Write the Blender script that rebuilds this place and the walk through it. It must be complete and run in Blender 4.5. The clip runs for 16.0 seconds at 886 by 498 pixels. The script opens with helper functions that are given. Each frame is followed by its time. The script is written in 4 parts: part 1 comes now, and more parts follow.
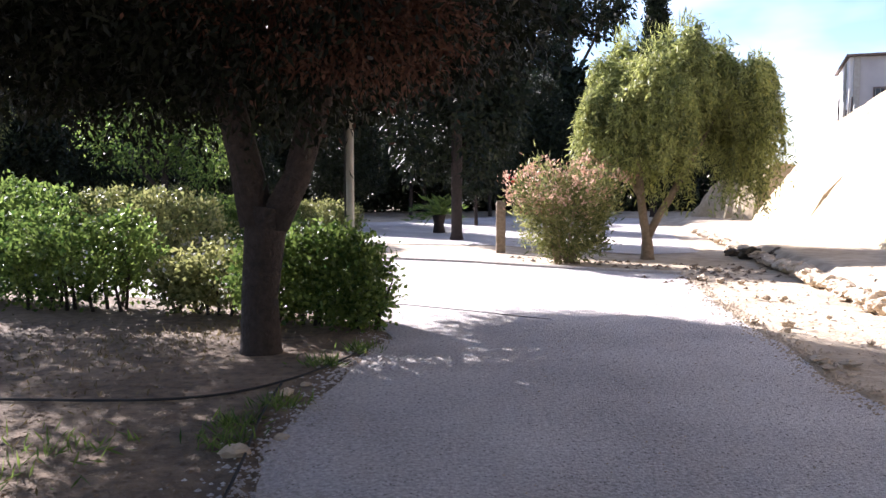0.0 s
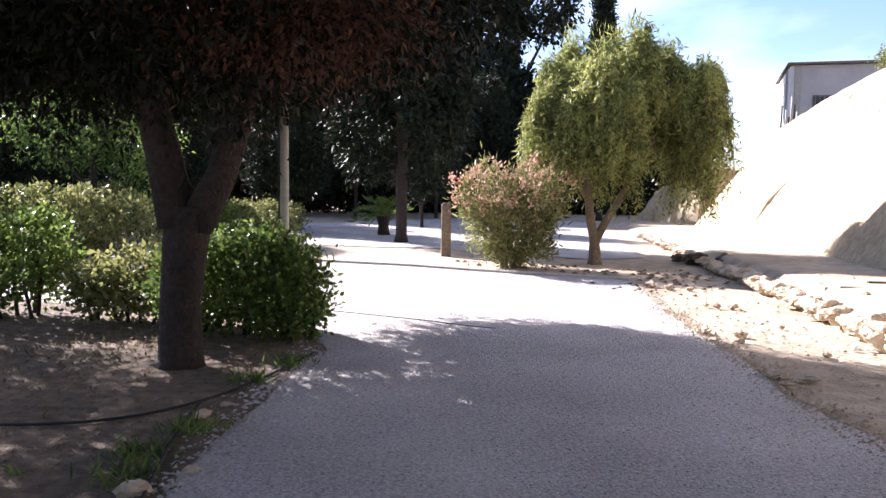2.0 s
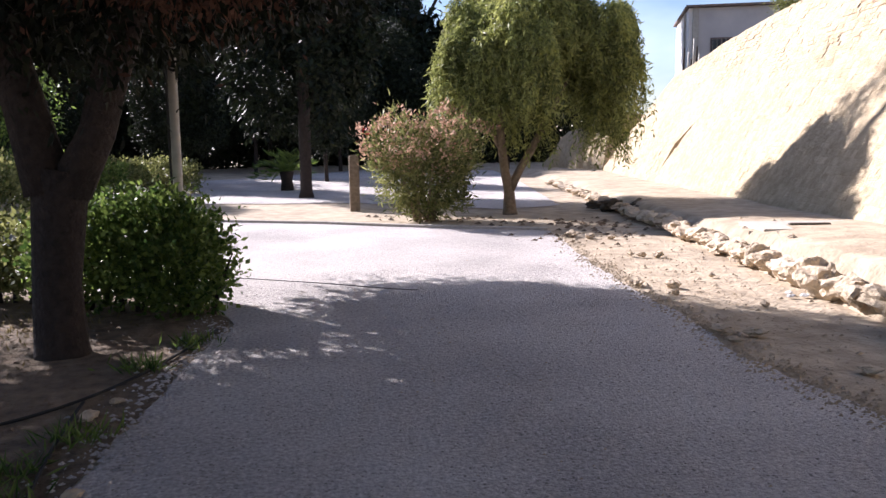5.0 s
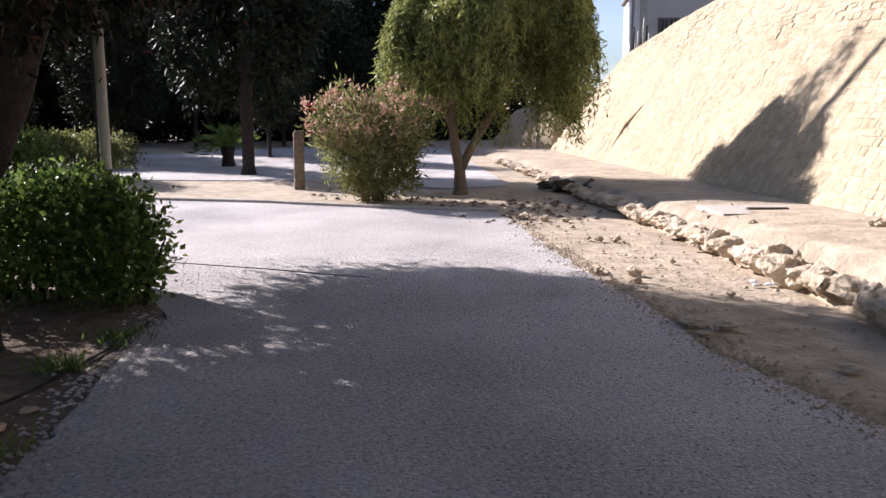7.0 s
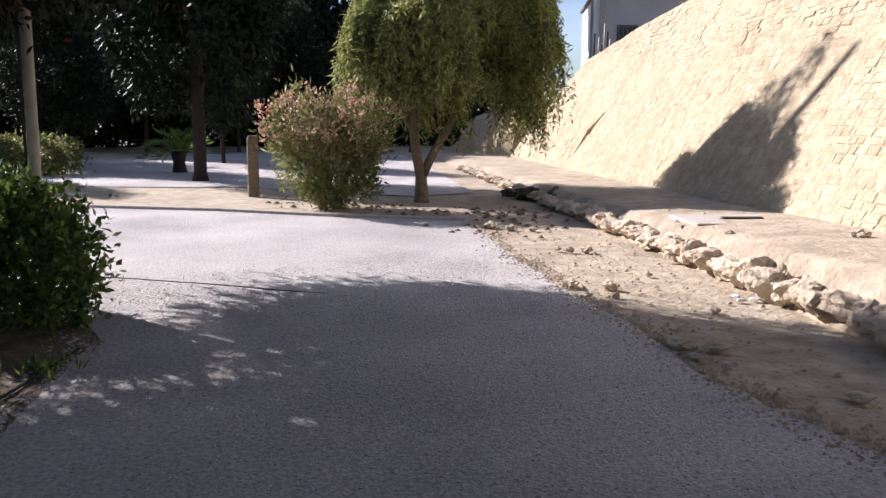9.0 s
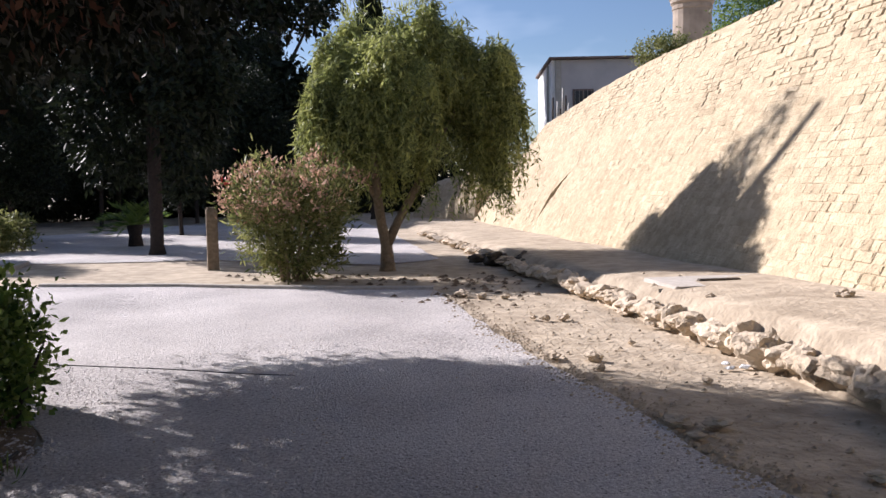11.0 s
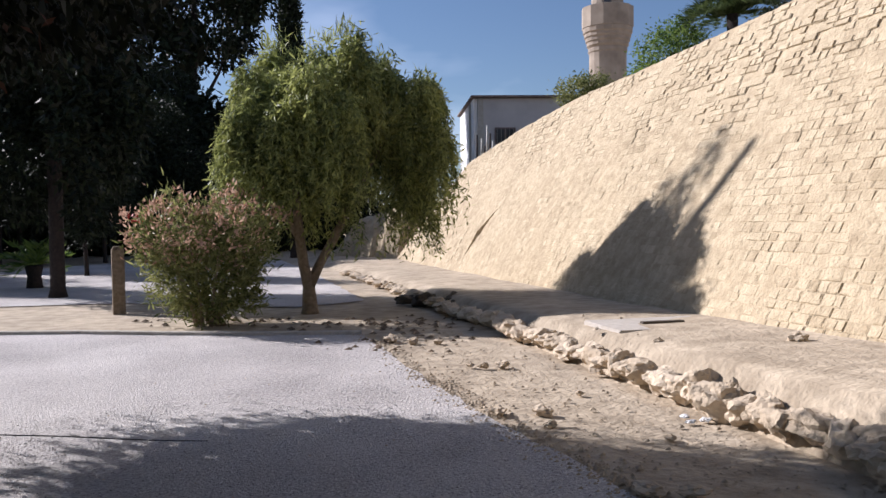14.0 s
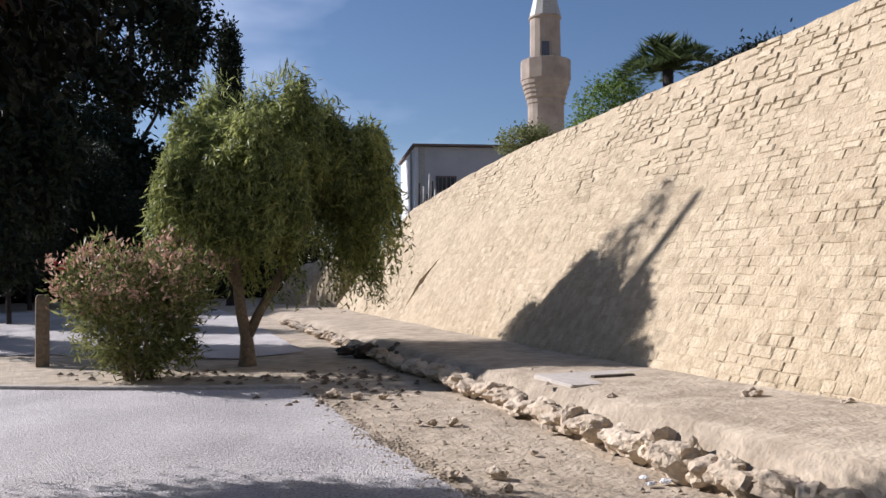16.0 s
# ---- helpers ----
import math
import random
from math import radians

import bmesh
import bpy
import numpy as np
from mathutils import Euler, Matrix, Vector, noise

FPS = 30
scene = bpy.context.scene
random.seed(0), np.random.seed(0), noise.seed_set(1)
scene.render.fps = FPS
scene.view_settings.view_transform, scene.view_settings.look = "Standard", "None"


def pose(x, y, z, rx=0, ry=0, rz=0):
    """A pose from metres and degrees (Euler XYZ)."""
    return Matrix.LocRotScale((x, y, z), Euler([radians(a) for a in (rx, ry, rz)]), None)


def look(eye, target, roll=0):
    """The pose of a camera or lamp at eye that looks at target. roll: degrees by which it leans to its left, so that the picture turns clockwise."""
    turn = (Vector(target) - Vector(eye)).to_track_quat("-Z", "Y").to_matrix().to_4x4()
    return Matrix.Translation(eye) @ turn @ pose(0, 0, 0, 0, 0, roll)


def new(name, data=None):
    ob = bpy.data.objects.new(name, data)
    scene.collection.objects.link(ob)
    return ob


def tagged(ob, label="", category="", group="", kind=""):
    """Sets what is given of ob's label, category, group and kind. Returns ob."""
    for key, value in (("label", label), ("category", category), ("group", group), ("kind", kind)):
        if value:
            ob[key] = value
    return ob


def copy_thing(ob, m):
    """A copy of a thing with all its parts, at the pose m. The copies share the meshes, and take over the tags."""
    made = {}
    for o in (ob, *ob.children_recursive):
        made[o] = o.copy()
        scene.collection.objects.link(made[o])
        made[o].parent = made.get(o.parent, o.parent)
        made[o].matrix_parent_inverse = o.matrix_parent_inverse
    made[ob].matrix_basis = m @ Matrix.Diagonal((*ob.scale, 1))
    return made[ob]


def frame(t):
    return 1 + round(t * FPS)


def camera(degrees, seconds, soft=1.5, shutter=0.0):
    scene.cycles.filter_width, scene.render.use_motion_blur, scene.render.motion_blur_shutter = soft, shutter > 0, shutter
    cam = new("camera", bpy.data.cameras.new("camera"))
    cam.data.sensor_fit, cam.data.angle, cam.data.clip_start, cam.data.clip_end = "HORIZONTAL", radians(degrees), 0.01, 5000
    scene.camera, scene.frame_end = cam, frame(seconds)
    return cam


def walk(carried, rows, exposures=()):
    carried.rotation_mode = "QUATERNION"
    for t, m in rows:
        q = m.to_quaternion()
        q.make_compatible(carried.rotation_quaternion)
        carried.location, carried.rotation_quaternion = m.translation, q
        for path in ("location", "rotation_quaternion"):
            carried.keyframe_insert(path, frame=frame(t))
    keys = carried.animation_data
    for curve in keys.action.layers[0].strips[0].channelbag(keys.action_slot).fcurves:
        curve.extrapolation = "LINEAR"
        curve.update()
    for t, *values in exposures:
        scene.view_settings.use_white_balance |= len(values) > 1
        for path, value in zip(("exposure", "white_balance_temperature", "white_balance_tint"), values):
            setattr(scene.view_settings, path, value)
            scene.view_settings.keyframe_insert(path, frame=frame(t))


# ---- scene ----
cam = camera(56.00, 16.0)
PATH = [
    (0, (0.000, 0.000, 1.500), (0.000, 4.985, 1.111), -0.07),
    (0.5, (0.007, 0.125, 1.484), (0.089, 5.109, 1.099), -0.01),
    (1, (0.024, 0.262, 1.484), (0.191, 5.244, 1.101), 0.19),
    (1.5, (0.041, 0.394, 1.494), (0.277, 5.373, 1.105), 0.48),
    (2, (0.063, 0.528, 1.495), (0.384, 5.504, 1.116), 0.71),
    (2.5, (0.069, 0.638, 1.494), (0.477, 5.607, 1.124), 0.87),
    (3, (0.044, 0.761, 1.497), (0.565, 5.718, 1.092), 0.74),
    (3.5, (0.014, 0.873, 1.501), (0.631, 5.812, 1.019), 0.24),
    (4, (-0.004, 0.994, 1.495), (0.712, 5.911, 0.929), -0.31),
    (6.5, (0.036, 1.577, 1.497), (1.143, 6.391, 0.726), -0.25),
    (7, (0.031, 1.705, 1.503), (1.228, 6.491, 0.691), 0.12),
    (7.5, (0.049, 1.838, 1.495), (1.314, 6.601, 0.652), 0.41),
    (8, (0.079, 1.977, 1.496), (1.404, 6.718, 0.616), 0.52),
    (8.5, (0.093, 2.114, 1.488), (1.475, 6.839, 0.613), 0.59),
    (9, (0.108, 2.249, 1.477), (1.551, 6.973, 0.703), 0.48),
    (9.5, (0.121, 2.347, 1.482), (1.614, 7.080, 0.875), 0.34),
    (12, (0.152, 2.858, 1.503), (1.960, 7.505, 1.138), -1.51),
    (12.5, (0.182, 2.977, 1.501), (2.060, 7.598, 1.162), -1.44),
    (13, (0.199, 3.106, 1.500), (2.169, 7.692, 1.211), -1.17),
    (13.5, (0.229, 3.206, 1.501), (2.274, 7.763, 1.263), -0.97),
    (14, (0.262, 3.308, 1.502), (2.389, 7.830, 1.328), -0.79),
    (14.5, (0.294, 3.391, 1.511), (2.492, 7.881, 1.394), -0.67),
    (15, (0.317, 3.480, 1.521), (2.600, 7.928, 1.475), -0.54),
    (15.5, (0.317, 3.541, 1.529), (2.679, 7.948, 1.552), -0.49),
    (16, (0.298, 3.594, 1.539), (2.756, 7.947, 1.644), -0.40),
]
walk(cam, [(t, look(eye, target, roll)) for t, eye, target, roll in PATH],
     [(0.0, 2.05, 6100, 23), (2.5, 1.86, 6100, 25), (4.0, 1.55, 6100, 24), (7.0, 1.1, 6100, 22), (9.5, 0.98, 6100, 21), (12.0, 0.82, 6050, 20), (16.0, 0.52, 5900, 18)])

# ---- light ----
SUN_EL = 30.0
SUN_DIR = Vector((0.60, -0.80, -math.tan(radians(SUN_EL)))).normalized()
world = bpy.data.worlds.new("sky")
scene.world = world
world.use_nodes = True
wn, wl = world.node_tree.nodes, world.node_tree.links
sky = wn.new("ShaderNodeTexSky")
sky.sky_type, sky.sun_disc = "NISHITA", False
sky.sun_elevation, sky.sun_rotation = radians(SUN_EL), radians(-37)
sky.air_density, sky.dust_density, sky.ozone_density = 1.0, 0.3, 3.0
wn["Background"].inputs[1].default_value = 0.056
coord, puff, span, blend = wn.new("ShaderNodeTexCoord"), wn.new("ShaderNodeTexNoise"), wn.new("ShaderNodeMapRange"), wn.new("ShaderNodeMixRGB")
stretch = wn.new("ShaderNodeMapping")
stretch.inputs["Scale"].default_value = (1.0, 1.0, 2.6)
wl.new(coord.outputs["Generated"], stretch.inputs[0])
wl.new(stretch.outputs[0], puff.inputs["Vector"])
puff.inputs["Scale"].default_value, puff.inputs["Detail"].default_value = 2.2, 5
span.inputs["From Min"].default_value, span.inputs["From Max"].default_value, span.inputs["To Max"].default_value = 0.48, 0.76, 0.5
wl.new(puff.outputs[0], span.inputs[0])
wl.new(span.outputs[0], blend.inputs[0])
wl.new(sky.outputs[0], blend.inputs[1])
blend.inputs[2].default_value = (14.0, 15.0, 16.5, 1)
wl.new(blend.outputs[0], wn["Background"].inputs[0])
sun_data = bpy.data.lights.new("sun", "SUN")
sun_data.energy, sun_data.angle, sun_data.color = 5.0, radians(0.6), (1.0, 0.955, 0.88)
sun = new("sun", sun_data)
sun.matrix_world = look((0, 0, 40), Vector((0, 0, 40)) + SUN_DIR)


# ---- materials ----
def material(name, dark, light, scale=6.0, rough=0.9, bump=0.3, bump_scale=60.0, big=0.7, per_piece=0.0, leaf=0.0):
    m = bpy.data.materials.new(name)
    m.use_nodes = True
    n, l = m.node_tree.nodes, m.node_tree.links
    bsdf = n["Principled BSDF"]
    bsdf.inputs["Roughness"].default_value = rough
    geo = n.new("ShaderNodeNewGeometry")
    a, b = n.new("ShaderNodeTexNoise"), n.new("ShaderNodeTexNoise")
    a.inputs["Scale"].default_value, a.inputs["Detail"].default_value = scale, 8
    b.inputs["Scale"].default_value, b.inputs["Detail"].default_value = big, 4
    for tex in (a, b):
        l.new(geo.outputs["Position"], tex.inputs["Vector"])
    add = n.new("ShaderNodeMath")
    add.operation = "MULTIPLY_ADD"
    l.new(a.outputs[0], add.inputs[0])
    add.inputs[1].default_value = 0.6
    half = n.new("ShaderNodeMath")
    half.operation = "MULTIPLY"
    half.inputs[1].default_value = 0.4
    l.new(b.outputs[0], half.inputs[0])
    l.new(half.outputs[0], add.inputs[2])
    fac = add.outputs[0]
    if per_piece or leaf:
        more = n.new("ShaderNodeMath")
        more.operation = "MULTIPLY_ADD"
        if per_piece:
            info = n.new("ShaderNodeObjectInfo")
            two = n.new("ShaderNodeMath")
            two.operation = "ADD"
            l.new(info.outputs["Random"], two.inputs[0])
            l.new(geo.outputs["Random Per Island"], two.inputs[1])
            frac = n.new("ShaderNodeMath")
            frac.operation = "FRACT"
            l.new(two.outputs[0], frac.inputs[0])
            l.new(frac.outputs[0], more.inputs[0])
            more.inputs[1].default_value = per_piece
        else:
            l.new(geo.outputs["Random Per Island"], more.inputs[0])
            more.inputs[1].default_value = 0.35
        sub = n.new("ShaderNodeMath")
        sub.operation = "SUBTRACT"
        l.new(fac, sub.inputs[0])
        sub.inputs[1].default_value = 0.5 * more.inputs[1].default_value
        l.new(sub.outputs[0], more.inputs[2])
        fac = more.outputs[0]
    ramp = n.new("ShaderNodeValToRGB")
    ramp.color_ramp.elements[0].position, ramp.color_ramp.elements[1].position = 0.33, 0.67
    ramp.color_ramp.elements[0].color, ramp.color_ramp.elements[1].color = (*dark, 1), (*light, 1)
    l.new(fac, ramp.inputs[0])
    l.new(ramp.outputs[0], bsdf.inputs["Base Color"])
    if bump:
        c, bp = n.new("ShaderNodeTexNoise"), n.new("ShaderNodeBump")
        c.inputs["Scale"].default_value, c.inputs["Detail"].default_value = bump_scale, 6
        l.new(geo.outputs["Position"], c.inputs["Vector"])
        bp.inputs["Strength"].default_value, bp.inputs["Distance"].default_value = bump, 0.03
        l.new(c.outputs[0], bp.inputs["Height"])
        l.new(bp.outputs[0], bsdf.inputs["Normal"])
    if leaf:
        bsdf.inputs["Specular IOR Level"].default_value = 0.2
        tr, mix = n.new("ShaderNodeBsdfTranslucent"), n.new("ShaderNodeMixShader")
        l.new(ramp.outputs[0], tr.inputs[0])
        mix.inputs[0].default_value = leaf
        l.new(bsdf.outputs[0], mix.inputs[1])
        l.new(tr.outputs[0], mix.inputs[2])
        l.new(mix.outputs[0], n["Material Output"].inputs["Surface"])
    return m


DIRT = material("dry_earth", (0.27, 0.212, 0.145), (0.55, 0.452, 0.33), 4.0, 0.95, 0.9, 18, 0.8)
BED = material("leaf_litter", (0.07, 0.05, 0.032), (0.24, 0.17, 0.11), 9.0, 0.95, 0.9, 40, 0.9)
GRAVEL = material("pale_gravel", (0.27, 0.245, 0.235), (0.70, 0.655, 0.62), 38.0, 0.95, 0.9, 60, 0.6)
CHIP = material("gravel_chip", (0.24, 0.22, 0.21), (0.66, 0.62, 0.59), 30.0, 0.95, 0.3, 90, 0.6, per_piece=0.5)
STONE = material("limestone", (0.345, 0.267, 0.165), (0.56, 0.458, 0.308), 6.0, 0.92, 1.0, 26, 0.45, per_piece=0.16)
MORTAR = material("wall_joint", (0.335, 0.257, 0.16), (0.545, 0.442, 0.295), 7.0, 0.95, 1.0, 27, 0.5)
ROCK = material("rough_rock", (0.38, 0.30, 0.21), (0.62, 0.51, 0.38), 7.0, 0.95, 1.0, 20, per_piece=0.2)
DARKROCK = material("dark_rock", (0.05, 0.04, 0.03), (0.14, 0.11, 0.08), 8.0, 0.9, 0.9, 20)
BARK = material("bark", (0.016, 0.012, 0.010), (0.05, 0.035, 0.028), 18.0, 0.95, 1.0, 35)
PALEBARK = material("pale_bark", (0.16, 0.12, 0.08), (0.32, 0.25, 0.18), 18.0, 0.95, 1.0, 35)
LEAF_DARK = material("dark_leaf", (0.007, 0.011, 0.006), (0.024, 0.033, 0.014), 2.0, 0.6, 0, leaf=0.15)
# Near-black: shade inside the near crowns is put into this leaf colour.
LEAF_NEAR_SHADED = material("near_leaf_shaded", (0.005, 0.007, 0.004), (0.015, 0.019, 0.009), 2.0, 0.6, 0, leaf=0.2)
LEAF_DRY = material("dry_leaf", (0.055, 0.027, 0.019), (0.14, 0.07, 0.046), 2.0, 0.8, 0, leaf=0.2)
LEAF_PEPPER = material("pepper_leaf", (0.12, 0.145, 0.05), (0.44, 0.46, 0.15), 1.5, 0.5, 0, leaf=0.4)
LEAF_HEDGE = material("hedge_leaf", (0.045, 0.09, 0.02), (0.20, 0.27, 0.065), 3.0, 0.4, 0, leaf=0.5)
LEAF_OLIVE = material("olive_leaf", (0.08, 0.10, 0.03), (0.30, 0.30, 0.115), 3.0, 0.5, 0, leaf=0.45)
LEAF_PINK = material("pink_tip", (0.42, 0.24, 0.16), (0.72, 0.48, 0.36), 3.0, 0.6, 0, leaf=0.3)
FLOWER = material("red_flower", (0.45, 0.03, 0.03), (0.6, 0.06, 0.05), 3.0, 0.6, 0)
LEAF_PALM = material("palm_leaf", (0.03, 0.05, 0.018), (0.09, 0.12, 0.04), 2.0, 0.5, 0, leaf=0.3)
GRASS = material("dry_grass", (0.09, 0.075, 0.03), (0.26, 0.20, 0.10), 3.0, 0.8, 0, leaf=0.3)
WHITE = material("white_render", (0.62, 0.62, 0.62), (0.78, 0.77, 0.75), 2.0, 0.85, 0.1)
# Grey holds the shade on the house side turned from the sun.
SHADEDWALL = material("shaded_render", (0.36, 0.35, 0.36), (0.45, 0.44, 0.44), 1.5, 0.8, 0.1)
ROOF = material("roof_edge", (0.10, 0.07, 0.06), (0.18, 0.13, 0.11), 4.0, 0.8, 0.1)
GLASS = material("dark_pane", (0.02, 0.02, 0.025), (0.05, 0.05, 0.06), 1.0, 0.1, 0)
MINARET = material("minaret_stone", (0.23, 0.185, 0.145), (0.38, 0.31, 0.245), 1.2, 0.9, 0.4, 6)
CONCRETE = material("pale_concrete", (0.36, 0.32, 0.27), (0.54, 0.49, 0.43), 12.0, 0.9, 0.4)
METAL = material("grey_steel", (0.26, 0.25, 0.22), (0.38, 0.36, 0.32), 9.0, 0.55, 0.2)
RUBBER = material("black_hose", (0.012, 0.012, 0.012), (0.03, 0.03, 0.03), 9.0, 0.85, 0.1)
LITTER = material("white_litter", (0.6, 0.6, 0.6), (0.8, 0.8, 0.8), 9.0, 0.7, 0.1)


# ---- building helpers ----
def mesh_of(name, verts, faces, mat, smooth=False):
    me = bpy.data.meshes.new(name)
    me.from_pydata([tuple(v) for v in verts], [], [tuple(f) for f in faces])
    me.materials.append(mat)
    if smooth:
        me.polygons.foreach_set("use_smooth", [True] * len(me.polygons))
    me.update()
    return me


def part(name, bm, mat, parent=None, label=""):
    me = bpy.data.meshes.new(name)
    bm.to_mesh(me)
    bm.free()
    me.materials.append(mat)
    return hang(name, me, parent, label)


def hang(name, me, parent=None, label=""):
    ob = new(name, me)
    ob.parent = parent
    if label:
        ob["label"] = label
    return ob


def thing(name, at, label, category, group="", kind=""):
    ob = new(name)
    ob.location = at
    return tagged(ob, label, category, group, kind)


def box(bm, size, centre, bevel=0.0, m=None):
    r = bmesh.ops.create_cube(bm, size=1, matrix=(m or Matrix()) @ Matrix.Translation(centre) @ Matrix.Diagonal((*size, 1)))
    if bevel:
        edges = list({e for v in r["verts"] for e in v.link_edges})
        bmesh.ops.bevel(bm, geom=edges, offset=bevel, segments=2, affect="EDGES")


def tube(points, radii, sides=9, rough=0.0, rng=None):
    """Verts and faces of a bent tapered tube."""
    verts, faces = [], []
    pts = [Vector(p) for p in points]
    for i, p in enumerate(pts):
        d = (pts[min(i + 1, len(pts) - 1)] - pts[max(i - 1, 0)]).normalized()
        side = d.cross(Vector((0.31, 0.95, 0.07))).normalized()
        other = d.cross(side)
        for k in range(sides):
            a = 2 * math.pi * k / sides
            r = radii[i] * (1 + (rng.uniform(-rough, rough) if rng else 0))
            verts.append(p + side * (r * math.cos(a)) + other * (r * math.sin(a)))
    for i in range(len(pts) - 1):
        for k in range(sides):
            a, b = i * sides + k, i * sides + (k + 1) % sides
            faces.append((a, b, b + sides, a + sides))
    faces.append(tuple(range(sides))[::-1])
    faces.append(tuple(range((len(pts) - 1) * sides, len(pts) * sides)))
    return verts, faces


def join(pieces):
    verts, faces = [], []
    for v, f in pieces:
        o = len(verts)
        verts += v
        faces += [tuple(i + o for i in q) for q in f]
    return verts, faces


def leaves_mesh(name, pos, axis, length, width, mat, rng):
    """Folded diamond leaves at pos (n,3), pointing along axis (n,3)."""
    n = len(pos)
    axis = axis / (np.linalg.norm(axis, axis=1)[:, None] + 1e-9)
    r = rng.normal(size=(n, 3))
    side = np.cross(axis, r)
    side /= np.linalg.norm(side, axis=1)[:, None] + 1e-9
    L = (length * rng.uniform(0.6, 1.3, n))[:, None]
    W = (width * rng.uniform(0.7, 1.3, n))[:, None]
    nor = np.cross(axis, side)
    v = np.empty((n, 4, 3))
    v[:, 0] = pos
    v[:, 1] = pos + axis * L * 0.45 + side * W * 0.5 + nor * W * 0.15
    v[:, 2] = pos + axis * L
    v[:, 3] = pos + axis * L * 0.45 - side * W * 0.5 + nor * W * 0.15
    me = bpy.data.meshes.new(name)
    me.vertices.add(4 * n)
    me.vertices.foreach_set("co", v.ravel())
    me.loops.add(4 * n)
    me.loops.foreach_set("vertex_index", np.arange(4 * n, dtype=np.int32))
    me.polygons.add(n)
    me.polygons.foreach_set("loop_start", np.arange(0, 4 * n, 4, dtype=np.int32))
    me.materials.append(mat)
    me.update(calc_edges=True)
    return me


def cloud(rng, blobs, clumps, per, spread, droop=0.0, shell=0.55):
    """Leaf positions and axes in clumps spread over ellipsoids (centre, radii)."""
    vol = np.array([b[1][0] * b[1][1] * b[1][2] for b in blobs]) ** 0.67
    pick = rng.choice(len(blobs), clumps, p=vol / vol.sum())
    d = rng.normal(size=(clumps, 3))
    d /= np.linalg.norm(d, axis=1)[:, None]
    rad = shell + (1 - shell) * rng.random(clumps) ** 0.6
    rad *= 1 + 0.12 * np.sin(5 * d[:, 0] + 3 * pick) + 0.10 * np.sin(7 * d[:, 2] + pick)
    cen = np.array([b[0] for b in blobs])[pick] + d * rad[:, None] * np.array([b[1] for b in blobs])[pick]
    sz = rng.uniform(0.5, 1.4, clumps)
    off = rng.normal(size=(clumps, per, 3)) * spread * sz[:, None, None]
    pos = (cen[:, None] + off).reshape(-1, 3)
    ax = (d[:, None] * 0.7 + rng.normal(size=(clumps, per, 3)) * 0.8).reshape(-1, 3)
    ax[:, 2] -= droop
    return pos, ax


def strands(rng, blobs, count, length, step, spread):
    """Hanging strands of leaves from the upper shell of ellipsoids."""
    out, axes = [], []
    for k in range(count):
        c, r = blobs[rng.integers(len(blobs))]
        d = rng.normal(size=3)
        d /= np.linalg.norm(d)
        d[2] = abs(d[2]) * 1.0 - 0.25
        p = np.array(c) + d * np.array(r) * rng.uniform(0.7, 1.0)
        out_way = np.array([d[0], d[1], 0]) * 0.25
        L = length * rng.uniform(0.4, 1.2)
        m = max(4, int(L / step))
        s = np.linspace(0, 1, m)[:, None]
        line = p + out_way * np.sqrt(s) * L + np.array([0, 0, -1.0]) * L * s ** 1.3
        for _ in range(2):
            out.append(line + rng.normal(size=line.shape) * spread)
            a = rng.normal(size=line.shape) * 0.6
            a[:, 2] -= 0.7
            axes.append(a)
    return np.concatenate(out), np.concatenate(axes)


def tree(name, base, limbs, blobs, leaf, bark, label, seed, clumps=900, per=14, spread=0.16, size=(0.09, 0.035), droop=0.3, group="", category="tree"):
    """limbs: lists of (points, radii) with the trunk first, relative to base. blobs: ellipsoids relative to base."""
    rng = np.random.default_rng(seed)
    t = thing(name, base, label, category, group)
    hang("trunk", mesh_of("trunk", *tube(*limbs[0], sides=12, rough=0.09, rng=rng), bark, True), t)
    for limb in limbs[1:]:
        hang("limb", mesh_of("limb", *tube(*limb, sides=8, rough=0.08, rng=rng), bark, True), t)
    pos, ax = cloud(rng, blobs, clumps, per, spread, droop)
    hang("crown", leaves_mesh("crown", pos, ax, size[0], size[1], leaf, rng), t)
    return t


# ---- ground, paths, terrace ----
def wobble(x, y):
    return 0.5 * noise.noise(Vector((x * 0.35, y * 0.35, 0.0))) + 0.25 * noise.noise(Vector((x * 1.3, y * 1.3, 3.0)))


def sheet(name, mat, z, outline, label, category, amp=0.0, step=0.4, fade=None):
    """A flat polygon cut into a grid by its own outline."""
    rng = random.Random(name)
    fine = []
    for (x0, y0), (x1, y1) in zip(outline, outline[1:] + outline[:1]):
        n = max(1, int(math.hypot(x1 - x0, y1 - y0) / 0.22)) if max(abs(x0), abs(y0)) < 21 else 1
        for k in range(n):
            j = 0.035 if n > 1 else 0.0
            fine.append((x0 + (x1 - x0) * k / n + rng.uniform(-j, j), y0 + (y1 - y0) * k / n + rng.uniform(-j, j)))
    bm = bmesh.new()
    bm.faces.new([bm.verts.new((x, y, z)) for x, y in fine])
    bmesh.ops.triangulate(bm, faces=bm.faces[:])
    ob = part(name, bm, mat)
    return tagged(ob, label, category, kind="structure")


